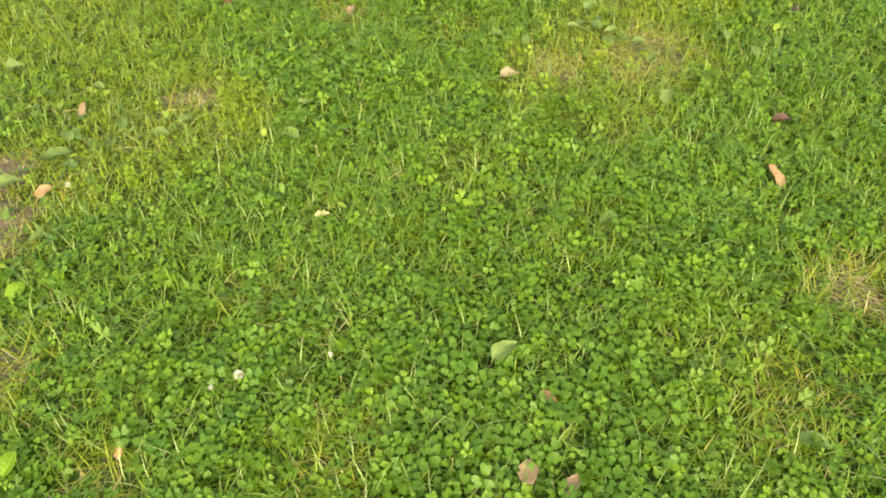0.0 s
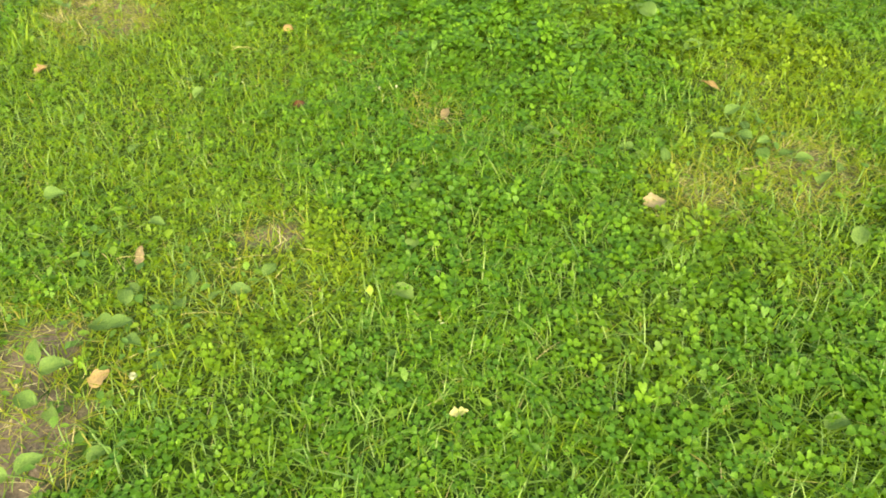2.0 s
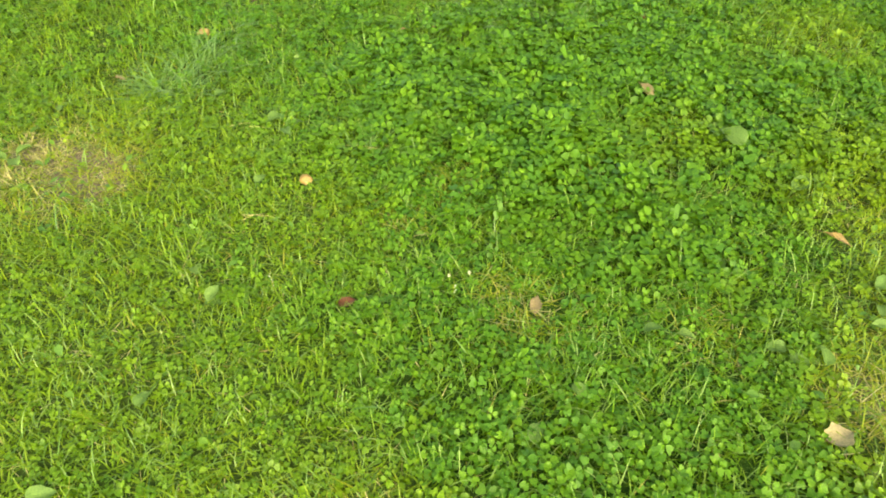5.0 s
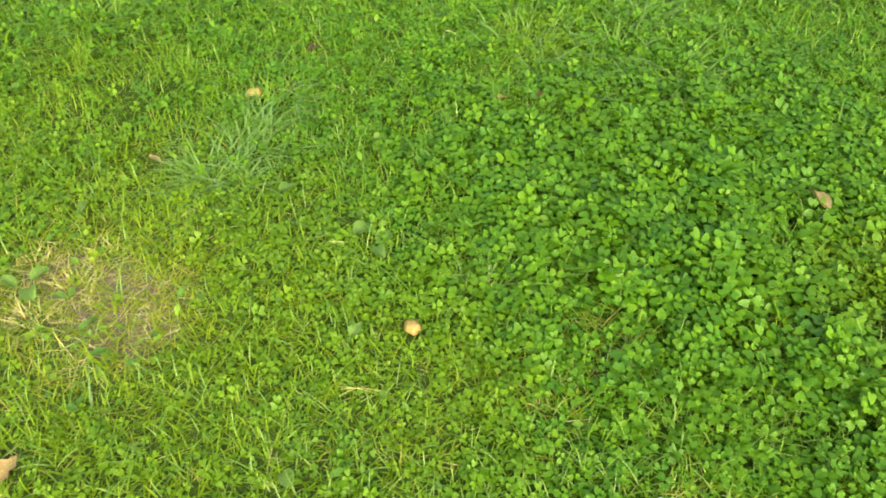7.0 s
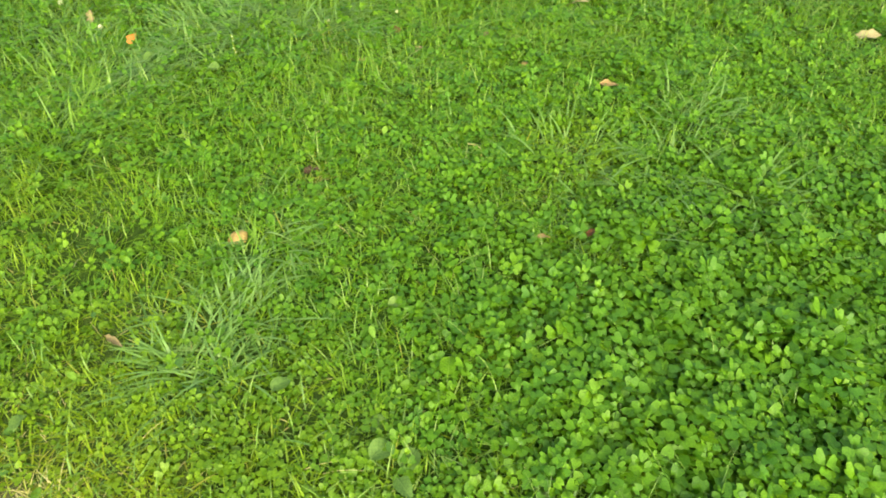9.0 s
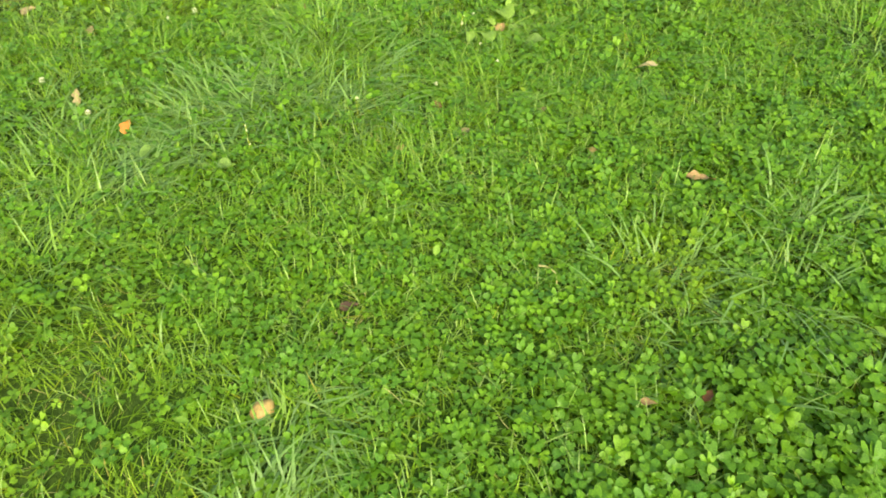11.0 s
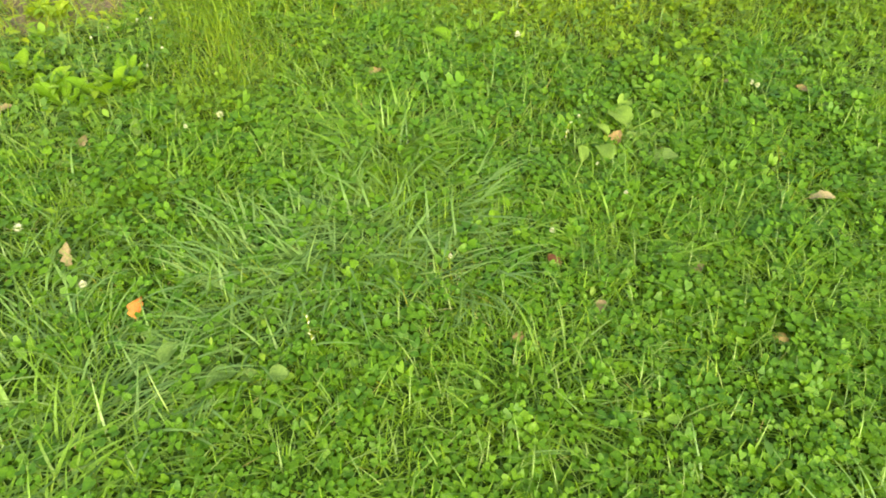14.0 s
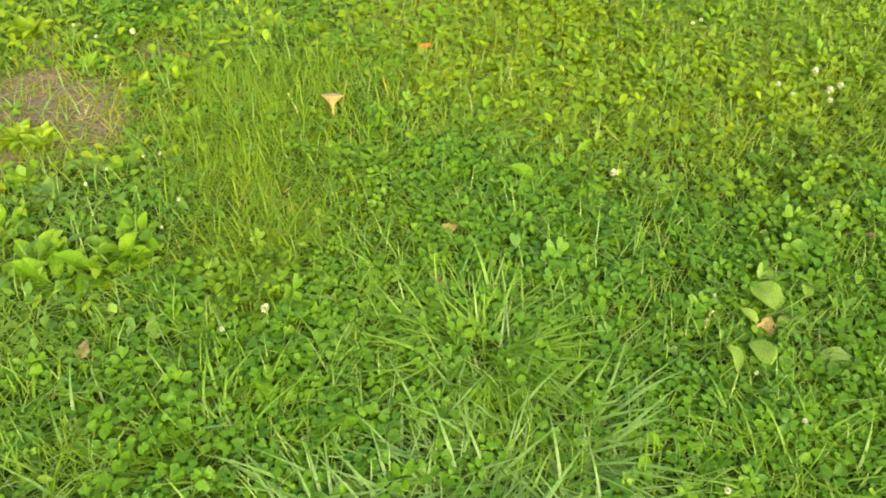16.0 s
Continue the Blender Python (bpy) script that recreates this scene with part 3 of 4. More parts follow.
def tube_mesh(name, mat, places, radii, sides=6):
    """A round stem through the places."""
    verts, faces = [], []
    for k, (p, r) in enumerate(zip(places, radii)):
        ahead = Vector(places[min(k + 1, len(places) - 1)]) - Vector(places[max(k - 1, 0)])
        q = ahead.to_track_quat("Z", "Y")
        for a in range(sides):
            t = 2 * math.pi * a / sides
            verts.append(Vector(p) + q @ Vector((r * math.cos(t), r * math.sin(t), 0)))
    for k in range(len(places) - 1):
        for a in range(sides):
            b = (a + 1) % sides
            faces.append((k * sides + a, k * sides + b, (k + 1) * sides + b, (k + 1) * sides + a))
    faces += [tuple(range(sides))[::-1], tuple(range((len(places) - 1) * sides, len(places) * sides))]
    me = bpy.data.meshes.new(name)
    me.from_pydata([tuple(v) for v in verts], [], faces)
    for p in me.polygons:
        p.use_smooth = True
    me.materials.append(mat)
    return me


def lathe_mesh(name, mat, profile, sides=20, wobble=0.0, seed=0):
    """A round body from (radius, height) pairs, made uneven by wobble."""
    wild = random.Random(seed)
    a1, a2 = wild.uniform(0, 6), wild.uniform(0, 6)
    verts, faces = [], []
    for r, z in profile:
        for k in range(sides):
            t = 2 * math.pi * k / sides
            f = 1 + wobble * (math.sin(2 * t + a1) + 0.6 * math.sin(5 * t + a2))
            verts.append((r * f * math.cos(t), r * f * math.sin(t), z + wobble * r * 0.6 * math.sin(3 * t + a1)))
    for k in range(len(profile) - 1):
        for a in range(sides):
            b = (a + 1) % sides
            faces.append((k * sides + a, k * sides + b, (k + 1) * sides + b, (k + 1) * sides + a))
    me = bpy.data.meshes.new(name)
    me.from_pydata(verts, [], faces)
    for p in me.polygons:
        p.use_smooth = True
    me.materials.append(mat)
    return me


WORDS = {
    "cream": "cream-coloured dry fallen leaf", "tan": "tan dry curled fallen leaf", "orange": "bright orange fallen autumn leaf",
    "brown": "dark brown withered fallen leaf", "red": "reddish brown withered fallen leaf", "pink": "dull greyish brown dry fallen leaf",
    "yellow": "pale yellow fallen leaf",
}


def fallen_leaf(x, y, size, colour, heading, aspect=0.6, shape="ovate", tilt=12, curl=0.3, high=0.0):
    """A dry leaf that lies on the pressed turf, its base down and its tip propped up."""
    CLEAR.append((x, y, size * 0.7))
    a = radians(heading)
    bx, by = x - 0.5 * size * math.cos(a), y - 0.5 * size * math.sin(a)
    where = "on the worn soil" if colour == "brown" else "on the clover lawn"
    ob = stand("fallen_leaf", bx, by, f"{WORDS[colour]} lying {where}", "fallen leaf", "fallen leaves", high + 0.011 + 0.033 * float(patches(LUSH, np.array([x]), np.array([y]), 0.35)[0]))
    ob.rotation_euler = (radians(pick.uniform(-12, 12)), radians(-tilt), a)
    seed = pick.randrange(9999)
    part("leaf_blade", leaf_mesh("leaf_blade", LEAVES[colour], size, size * aspect * 1.12, shape, 0.12, 0.12, curl, 0.06, seed, 0.2), ob)
    bend = pick.uniform(-0.3, 0.3) * size
    stalk = [(0.01 * size, 0, 0.0006), (-0.18 * size, 0.3 * bend, -0.001), (-0.38 * size, bend, -0.003)]
    part("leaf_stalk", tube_mesh("leaf_stalk", LEAVES["brown"], stalk, [0.0009, 0.0008, 0.0010], 5), ob)
    return ob


def weed(label, mat, *leaves, high=0.0):
    """A broad-leaved plant: each leaf (x, y, size, heading, shape) on a stalk from the one root."""
    rx, ry = sum(l[0] for l in leaves) / len(leaves), sum(l[1] for l in leaves) / len(leaves)
    if len(leaves) == 1:
        a = radians(leaves[0][3])
        rx, ry = rx - 0.5 * leaves[0][2] * math.cos(a), ry - 0.5 * leaves[0][2] * math.sin(a)
    ob = stand("broadleaf_weed", rx, ry, label, "weed", "broad-leaved weeds")
    rz = ob.location.z
    for x, y, size, heading, shape in leaves:
        a = radians(heading)
        bx, by = x - 0.5 * size * math.cos(a) - rx, y - 0.5 * size * math.sin(a) - ry
        size *= 0.9
        wide = {"round": 0.84, "spoon": 0.5, "slim": 0.4, "lobed": 0.55}.get(shape, 0.68)
        up = pick.uniform(0.017, 0.037) + high
        seed = pick.randrange(9999)
        leaf = part("leaf", leaf_mesh("leaf", mat, size, size * wide, shape, 0.28, 0.16, 0.4, 0.05, seed), ob, pose(bx, by, up, pick.uniform(-22, 22), pick.uniform(-24, 8), heading))
        foot = leaf.matrix_basis.inverted() @ Vector((0, 0, -0.002))
        mid = (foot * 0.45) + Vector((0, 0, 0.006))
        part("stalk", tube_mesh("stalk", mat, [tuple(foot), tuple(mid), (0.0, 0.0, 0.0005), (0.25 * size, 0, 0.12 * size * 0.15)], [0.0016, 0.0014, 0.0012, 0.0006], 5), leaf)
    return ob


def rosette(x, y, reach, count, label, mat, shape="spoon"):
    """A rosette of upright leaves round one root."""
    ob = stand("leaf_rosette", x, y, label, "weed", "leaf rosettes")
    for k in range(count):
        size = reach * pick.uniform(0.55, 1.0)
        heading = 360 * k / count + pick.uniform(-25, 25)
        out = pick.uniform(0.0, 0.35) * reach
        a = radians(heading)
        wide = pick.uniform(0.42, 0.58) if shape == "spoon" else 0.6
        me = leaf_mesh("leaf", mat, size, size * wide, shape, 0.2, 0.1, 0.4, 0.03, pick.randrange(9999))
        part("leaf", me, ob, pose(out * math.cos(a), out * math.sin(a), 0.002, pick.uniform(-22, 22), -pick.uniform(8, 58), heading))
    return ob


def clover_flower(x, y, size, height=0.045, label="white clover flower head on a thin green stem"):
    """A white clover head of small upright florets on a thin stem."""
    ob = stand("clover_flower", x, y, label, "flower", "clover flowers")
    part("stem", tube_mesh("stem", long_mat, [(pick.uniform(-0.01, 0.01), pick.uniform(-0.01, 0.01), -0.002), (0.002, 0, height * 0.6), (0, 0, height)], [0.0011, 0.001, 0.0009], 5), ob)
    verts, faces = [], []
    count = 46
    size *= 0.82
    for k in range(count):
        up = 1 - 1.75 * (k + 0.5) / count
        turn, flat = k * 2.39996, math.sqrt(1 - up * up)
        d = Vector((flat * math.cos(turn), flat * math.sin(turn), up + 0.25)).normalized()
        r = size / 2 * pick.uniform(0.8, 1.12)
        side = d.cross(Vector((0.3, 0.2, 1))).normalized() * size * 0.085
        lift = d.cross(side).normalized() * size * 0.05
        a = Vector((0, 0, 0)) + d * r * 0.25
        b, c, e, tip = d * r * 0.7 + side, d * r * 0.7 - side, d * r * 0.8 + lift, d * r * 1.05
        i = len(verts)
        verts += [a, b, c, e, tip]
        faces += [(i, i + 1, i + 3), (i, i + 3, i + 2), (i + 1, i + 4, i + 3), (i + 3, i + 4, i + 2), (i, i + 2, i + 1), (i + 1, i + 2, i + 4)]
    me = bpy.data.meshes.new("flower_head")
    me.from_pydata([tuple(v) for v in verts], [], faces)
    me.materials.append(petal_mat)
    part("flower_head", me, ob, pose(0, 0, height, pick.uniform(-20, 20), pick.uniform(-20, 20), 0))
    return ob


def mushroom(x, y, size, height, funnel, label):
    ob = stand("mushroom", x, y, label, "mushroom", "mushrooms")
    r = size / 2
    stem_r = 0.08 * size
    stem = [(0, 0, -0.003), (0.001, 0.001, height * 0.5), (0, 0, height)]
    part("stem", tube_mesh("stem", funnel_mat, stem, [stem_r * 1.2, stem_r, stem_r * 1.15], 8), ob)
    if funnel:
        profile = [(0.1 * r, -0.02 * r), (0.35 * r, 0.25 * r), (0.7 * r, 0.62 * r), (0.95 * r, 0.80 * r), (1.0 * r, 0.86 * r), (0.95 * r, 0.88 * r), (0.6 * r, 0.74 * r), (0.25 * r, 0.55 * r), (0.01 * r, 0.5 * r)]
    else:
        profile = [(0.1 * r, 0.0), (0.6 * r, -0.02 * r), (0.92 * r, 0.05 * r), (1.0 * r, 0.16 * r), (0.97 * r, 0.32 * r), (0.82 * r, 0.56 * r), (0.55 * r, 0.76 * r), (0.25 * r, 0.86 * r), (0.01 * r, 0.88 * r)]
        CLEAR.append((x, y, size * 0.8))
    part("cap", lathe_mesh("cap", funnel_mat if funnel else cap_mat, profile, 20, 0.04 if funnel else 0.10, pick.randrange(999)), ob, pose(0, 0, height, -26 if funnel else pick.uniform(-8, 8), pick.uniform(-6, 6), 0))
    return ob


def straw_stem(x, y, length, heading, bend=0.05, thick=0.0007, label="dry straw-coloured grass stem lying on the lawn"):
    """A single dead stem that lies on top of the turf."""
    z = float(ground_z(np.float64(x), np.float64(y)))
    a, n = radians(heading), 6
    places = []
    for k in range(n):
        s = k / (n - 1) - 0.5
        off = bend * length * (0.25 - s * s) * 4 * 0.5
        places.append((s * length * math.cos(a) - off * math.sin(a), s * length * math.sin(a) + off * math.cos(a), 0.024 + 0.004 * (0.25 - s * s) * 4))
    ob = new("straw_stem", tube_mesh("straw_stem", straw_mat, places, [thick * (1.1 - 0.12 * k) for k in range(n)], 5))
    ob.location = (x, y, z)
    return tagged(ob, label, "straw", "dry grass stems")


def seed_head(x, y, height, heading):
    """A thin flowering grass stem with pale spikelets."""
    ob = stand("seed_head", x, y, "pale flowering grass stem with small spikelets", "grass stem", "seed heads")
    a = radians(heading)
    lean = 0.35 * height
    line = [(lean * s * s * math.cos(a), lean * s * s * math.sin(a), height * s - 0.002) for s in (0, 0.25, 0.5, 0.75, 1)]
    part("stem", tube_mesh("stem", yellow_mat, line, [0.0009, 0.0008, 0.0007, 0.0006, 0.0004], 5), ob)
    for k in range(14):
        s = 0.5 + 0.5 * k / 13
        p = Vector((lean * s * s * math.cos(a), lean * s * s * math.sin(a), height * s))
        me = leaf_mesh("spikelet", petal_mat if k % 3 == 0 else yellow_mat, 0.008, 0.0028, "slim", 0.4, 0.1, 0.5, 0.02, k)
        part("spikelet", me, ob, Matrix.Translation(p) @ pose(0, 0, 0, 0, -pick.uniform(15, 70), pick.uniform(0, 360)))
    return ob


BLADES = {}


def blade_meshes(mat):
    """A dozen single blades along +x, one metre long, shared by all tufts of one grass."""
    if mat.name not in BLADES:
        made = []
        for k in range(12):
            lean, curl = 0.62 + 0.065 * k, 1.15 - 0.05 * k + pick.uniform(-0.35, 0.35)
            verts, tris = blade_arrays(np.zeros(1), np.zeros(1), np.zeros(1), np.ones(1), np.full(1, 0.034), np.zeros(1), np.full(1, lean), np.full(1, curl), 7)
            made.append(mesh_from("blade", verts, tris, mat))
        BLADES[mat.name] = made
    return BLADES[mat.name]


def grass_tuft(x, y, radius, blades, length, label, mat=None, side=None, width=(0.0036, 0.0066), singles=70):
    """Long blades that spring from one root and arch outwards; side: degrees towards which many of them are combed."""
    mat = mat or (long_mat if side is None else blue_mat)
    ob = stand("grass_tuft", x, y, label, "grass tuft", "grass tufts")
    many = int(blades * (0.62 if width[1] > 0.005 else 1.0))
    length *= 0.95
    r = radius * 0.78 * np.sqrt(rng.random(many))
    t = rng.uniform(0, 2 * np.pi, many)
    bx, by = r * np.cos(t), r * np.sin(t)
    free = pressed(x + bx, y + by) > 0.5
    r, t, bx, by, many = r[free], t[free], bx[free], by[free], int(free.sum())
    heading = t + rng.normal(0, 0.9, many)
    if side is not None:
        heading = np.where(rng.random(many) < 0.65, radians(side) + rng.normal(0, 0.6, many), heading)
    z = ground_z(x + bx, y + by) - ob.location.z
    lean = 0.50 + 0.75 * (r / (radius * 0.78)) * rng.uniform(0.4, 1.1, many) + (0.25 if side is not None else 0.0)
    verts, tris = blade_arrays(bx, by, z, length * rng.uniform(0.45, 0.9, many), rng.uniform(*width, many), heading, lean, rng.normal(0.85, 0.5, many), 5)
    tagged(part("undergrowth", mesh_from("undergrowth", verts, tris, mat), ob), kind="stuff")
    # the longest blades, one by one
    for k in range(singles):
        a = pick.uniform(0, 360) if side is None or pick.random() < 0.35 else pick.gauss(side, 40)
        out = radius * 0.65 * math.sqrt(pick.random())
        size = length * pick.uniform(0.70, 1.20)
        px, py = out * math.cos(radians(a)), out * math.sin(radians(a))
        if pressed(np.float64(x + px), np.float64(y + py)) < 0.5:
            continue
        pz = float(ground_z(np.float64(x + px), np.float64(y + py))) - ob.location.z
        part("blade", pick.choice(blade_meshes(mat)), ob, pose(px, py, pz, 0, 0, a + pick.uniform(-60, 60)) @ Matrix.Diagonal((size, size * pick.uniform(0.8, 1.3), size, 1)))
    return ob


# fallen leaves, from the start of the walk onwards
fallen_leaf(0.282, 1.668, 0.058, "cream", 15, 0.85, "ovate", 6, 0.5)
fallen_leaf(-0.902, 1.462, 0.052, "pink", 95, 0.45, "ovate", 25, 0.9)
fallen_leaf(-0.868, 1.145, 0.046, "tan", 60, 0.85, "ovate", 8, 0.2)
fallen_leaf(0.921, 1.262, 0.068, "tan", 105, 0.45, "ovate", 16, 0.8)
fallen_leaf(1.000, 1.494, 0.070, "brown", 5, 0.38, "slim", 8, 1.4)
fallen_leaf(0.348, 0.632, 0.036, "tan", -20, 0.75)
fallen_leaf(0.311, 0.493, 0.048, "pink", 75, 0.72)
fallen_leaf(0.382, 0.473, 0.042, "pink", 60, 0.6)
fallen_leaf(-0.421, 0.494, 0.030, "tan", 100, 0.5)
fallen_leaf(1.200, 2.075, 0.050, "brown", 80, 0.5)
fallen_leaf(-0.165, 1.102, 0.036, "yellow", 10, 0.75, "lobed", 10, 0.6)
fallen_leaf(0.209, 2.790, 0.076, "pink", 108, 0.55, "ovate", 16, 1.1)
fallen_leaf(-0.660, 2.064, 0.050, "red", 10, 0.55)
fallen_leaf(0.525, 2.176, 0.072, "tan", -52, 0.26, "slim", 6, 1.6)
fallen_leaf(-1.510, 2.230, 0.056, "tan", 70, 0.9, "lobed", 8, 0.6)
fallen_leaf(-0.237, 2.028, 0.050, "pink", 75, 0.5)
fallen_leaf(-0.505, 3.250, 0.032, "tan", -20, 0.5)
fallen_leaf(0.342, 3.288, 0.042, "red", 100, 0.5)
fallen_leaf(0.864, 3.500, 0.048, "tan", 30, 0.6)
fallen_leaf(-1.426, 3.045, 0.058, "pink", -38, 0.34, "slim", 12, 1.4)
fallen_leaf(0.727, 4.068, 0.082, "cream", -8, 0.5)
fallen_leaf(-0.200, 3.828, 0.076, "tan", -20, 0.40, "lobed", 10, 0.6)
fallen_leaf(-0.522, 4.145, 0.034, "pink", 20, 0.7)
fallen_leaf(-1.610, 4.140, 0.044, "orange", 75, 0.75, "ovate", 34, 0.8, 0.016)
fallen_leaf(-1.782, 4.300, 0.052, "cream", 100, 0.70, "lobed", 40, 0.8)
fallen_leaf(-0.808, 4.198, 0.040, "red", 115, 0.6)
fallen_leaf(-0.180, 4.302, 0.052, "cream", -15, 0.6, "ovate", 16, 0.5, 0.012)
fallen_leaf(-0.569, 4.562, 0.042, "tan", 50, 0.75, "ovate", 40, 0.8)
fallen_leaf(-0.012, 4.716, 0.046, "tan", 150, 0.6)
fallen_leaf(-0.395, 3.250, 0.030, "red", 40, 0.6)
fallen_leaf(-2.082, 4.830, 0.050, "pink", 30, 0.6)
fallen_leaf(-1.050, 3.528, 0.040, "brown", 5, 0.5)
fallen_leaf(-1.140, 4.889, 0.042, "tan", 10, 0.6)
fallen_leaf(-0.744, 4.071, 0.034, "pink", 40, 0.8)
fallen_leaf(-0.915, 4.018, 0.031, "tan", 70, 0.6)
fallen_leaf(-1.188, 4.746, 0.034, "tan", 90, 0.5)
fallen_leaf(-1.842, 4.668, 0.036, "pink", 80, 0.7)
fallen_leaf(-1.089, 5.624, 0.048, "orange", 5, 0.8, "round", 30, 0.8)
fallen_leaf(-1.772, 5.666, 0.042, "orange", -10, 0.4)
fallen_leaf(-0.208, 4.765, 0.034, "pink", -30, 0.6)

# mushrooms
mushroom(-1.370, 5.322, 0.058, 0.050, True, "tan funnel-shaped mushroom standing on a thin stem in long grass")
mushroom(-1.209, 3.312, 0.044, 0.008, False, "small lumpy tan mushroom low in the grass")
mushroom(-0.787, 2.498, 0.037, 0.010, False, "small round tan mushroom among the clover")
mushroom(-0.428, 3.962, 0.032, 0.008, False, "small pale orange mushroom among grass and clover")

# white clover flowers and other small white blossoms
for fx, fy, fs in ((-0.232, 0.64, 0.026), (-0.277, 0.61, 0.013), (-0.068, 0.695, 0.013), (-0.777, 1.125, 0.020), (-0.381, 2.10, 0.012), (-0.428, 2.095, 0.010)):
    clover_flower(fx, fy, fs, 0.055)
for fx, fy, fs in ((-0.150, 4.715, 0.020), (-0.803, 4.254, 0.016), (-1.890, 4.365, 0.024), (-0.732, 5.010, 0.026), (-1.022, 4.199, 0.013), (-0.161, 4.728, 0.018), (-0.616, 4.350, 0.014), (-1.721, 4.196, 0.020), (-1.520, 4.695, 0.022)):
    clover_flower(fx, fy, fs, 0.048)
for fx, fy, fs in ((-0.026, 5.270, 0.030), (0.016, 5.286, 0.026), (-0.016, 5.362, 0.028), (-0.157, 5.310, 0.022), (-0.141, 5.262, 0.016), (-0.256, 5.658, 0.018), (-0.217, 5.683, 0.018), (-1.916, 5.755, 0.022), (-1.595, 4.657, 0.013), (-2.084, 5.801, 0.017), (-2.010, 5.732, 0.017), (-0.050, 5.227, 0.022)):
    clover_flower(fx, fy, fs, 0.048)

for fx, fy in ((-1.808, 5.186), (-1.772, 5.193), (-1.712, 5.026), (-1.694, 4.743), (-1.919, 5.106), (-1.882, 5.151), (-1.739, 4.949), (-0.649, 4.634), (-0.691, 4.576), (-0.652, 4.453)):
    clover_flower(fx, fy, 0.011, 0.042, "tiny pale yellow-white blossom on a thin stem")

# single dead stems
straw_stem(-0.890, 2.349, 0.080, -6)
straw_stem(-0.959, 2.729, 0.070, 0)
straw_stem(-0.899, 2.349, 0.075, -14)
straw_stem(-0.159, 2.398, 0.070, 110)
straw_stem(-0.285, 2.349, 0.115, 15)
straw_stem(-0.600, 2.600, 0.120, 12)
straw_stem(-0.640, 2.610, 0.110, -14)
straw_stem(-0.967, 3.306, 0.060, -50)
straw_stem(-0.630, 3.560, 0.060, -62, 0.5, 0.0022, "pale twisted twig lying among clover")
straw_stem(-0.905, 2.348, 0.060, 20)
straw_stem(-0.990, 2.744, 0.075, 8)
straw_stem(-0.700, 1.300, 0.110, 3)
straw_stem(-0.640, 1.460, 0.080, 12)
straw_stem(-0.560, 1.430, 0.065, 60)
straw_stem(-0.840, 1.265, 0.075, -40)
straw_stem(-0.780, 1.205, 0.090, 25)
straw_stem(-0.480, 1.300, 0.060, 40)
straw_stem(-0.500, 1.480, 0.085, -20)
straw_stem(-0.920, 1.450, 0.060, 5)
straw_stem(0.560, 1.790, 0.080, -15)
straw_stem(0.700, 1.950, 0.090, 35)
straw_stem(0.440, 1.790, 0.070, -60)
straw_stem(0.010, 1.240, 0.075, 40)
straw_stem(-0.300, 3.420, 0.060, -55)
straw_stem(-0.320, 0.905, 0.060, 60)
straw_stem(-0.180, 0.930, 0.075, 75)
straw_stem(-0.250, 0.780, 0.090, 170)
straw_stem(-1.300, 2.836, 0.050, 45)

# flowering grass stems
seed_head(-1.290, 4.020, 0.085, 100)
seed_head(-0.915, 5.380, 0.090, 40)
seed_head(-0.880, 5.400, 0.080, 120)
seed_head(-1.450, 5.300, 0.090, 140)
seed_head(-0.210, 1.290, 0.050, 90)
seed_head(-0.420, 2.060, 0.055, 80)
seed_head(-0.830, 2.110, 0.060, 100)
seed_head(-0.700, 4.560, 0.065, 60)

# broad-leaved weeds
PALE = "greyish green broad leaf on a stalk among clover"
OVAL = "oval green weed leaf standing over the clover"
weed(PALE, weed_mat, (0.270, 0.722, 0.064, 35, "ovate"), high=0.015)
weed(OVAL, weed_mat, (0.708, 1.560, 0.062, 70, "ovate"))
weed(PALE, weed_mat, (0.998, 1.812, 0.058, 100, "ovate"))
weed(OVAL, weed_mat, (0.817, 0.574, 0.062, -15, "ovate"))
weed(OVAL, weed_mat, (0.509, 1.099, 0.050, 20, "round"))
weed(OVAL, bright_mat, (-0.768, 0.830, 0.050, 60, "round"), (-0.702, 0.878, 0.038, 100, "round"), (-0.590, 0.455, 0.050, 80, "round"))
weed(OVAL, weed_mat, (-0.862, 1.262, 0.066, 20, "ovate"), (-0.880, 1.330, 0.045, 110, "round"))
weed("patch of dull green oval leaves on the worn ground", weed_mat, (0.540, 1.915, 0.056, 140, "ovate"), (0.506, 1.948, 0.050, 60, "ovate"), (0.640, 1.845, 0.050, 10, "ovate"), (0.664, 1.808, 0.046, -30, "ovate"), (0.580, 1.850, 0.044, -80, "round"), (0.590, 1.900, 0.042, 200, "ovate"), (0.470, 1.900, 0.040, 170, "ovate"), (0.560, 1.970, 0.046, 90, "ovate"), (0.538, 2.010, 0.052, 20, "ovate"), high=0.010)
weed("dull green oval leaves beside the worn ground", weed_mat, (0.330, 1.844, 0.050, 90, "ovate"), (0.269, 1.834, 0.050, 120, "ovate"), (0.237, 1.866, 0.042, 170, "round"))
weed(OVAL, weed_mat, (0.706, 1.768, 0.055, 40, "ovate"), (0.760, 1.830, 0.060, 80, "ovate"))
weed(OVAL, weed_mat, (-0.092, 0.577, 0.050, 10, "ovate"))
weed(OVAL, weed_mat, (0.565, 0.539, 0.042, 60, "round"), (0.141, 0.586, 0.032, 30, "round"))
weed("pale green pointed leaf standing over clover", weed_mat, (0.376, 2.535, 0.096, 125, "ovate"), high=0.028)
weed(OVAL, weed_mat, (0.505, 2.350, 0.072, 20, "ovate"))
weed(PALE, weed_mat, (0.207, 2.110, 0.054, 60, "ovate"))
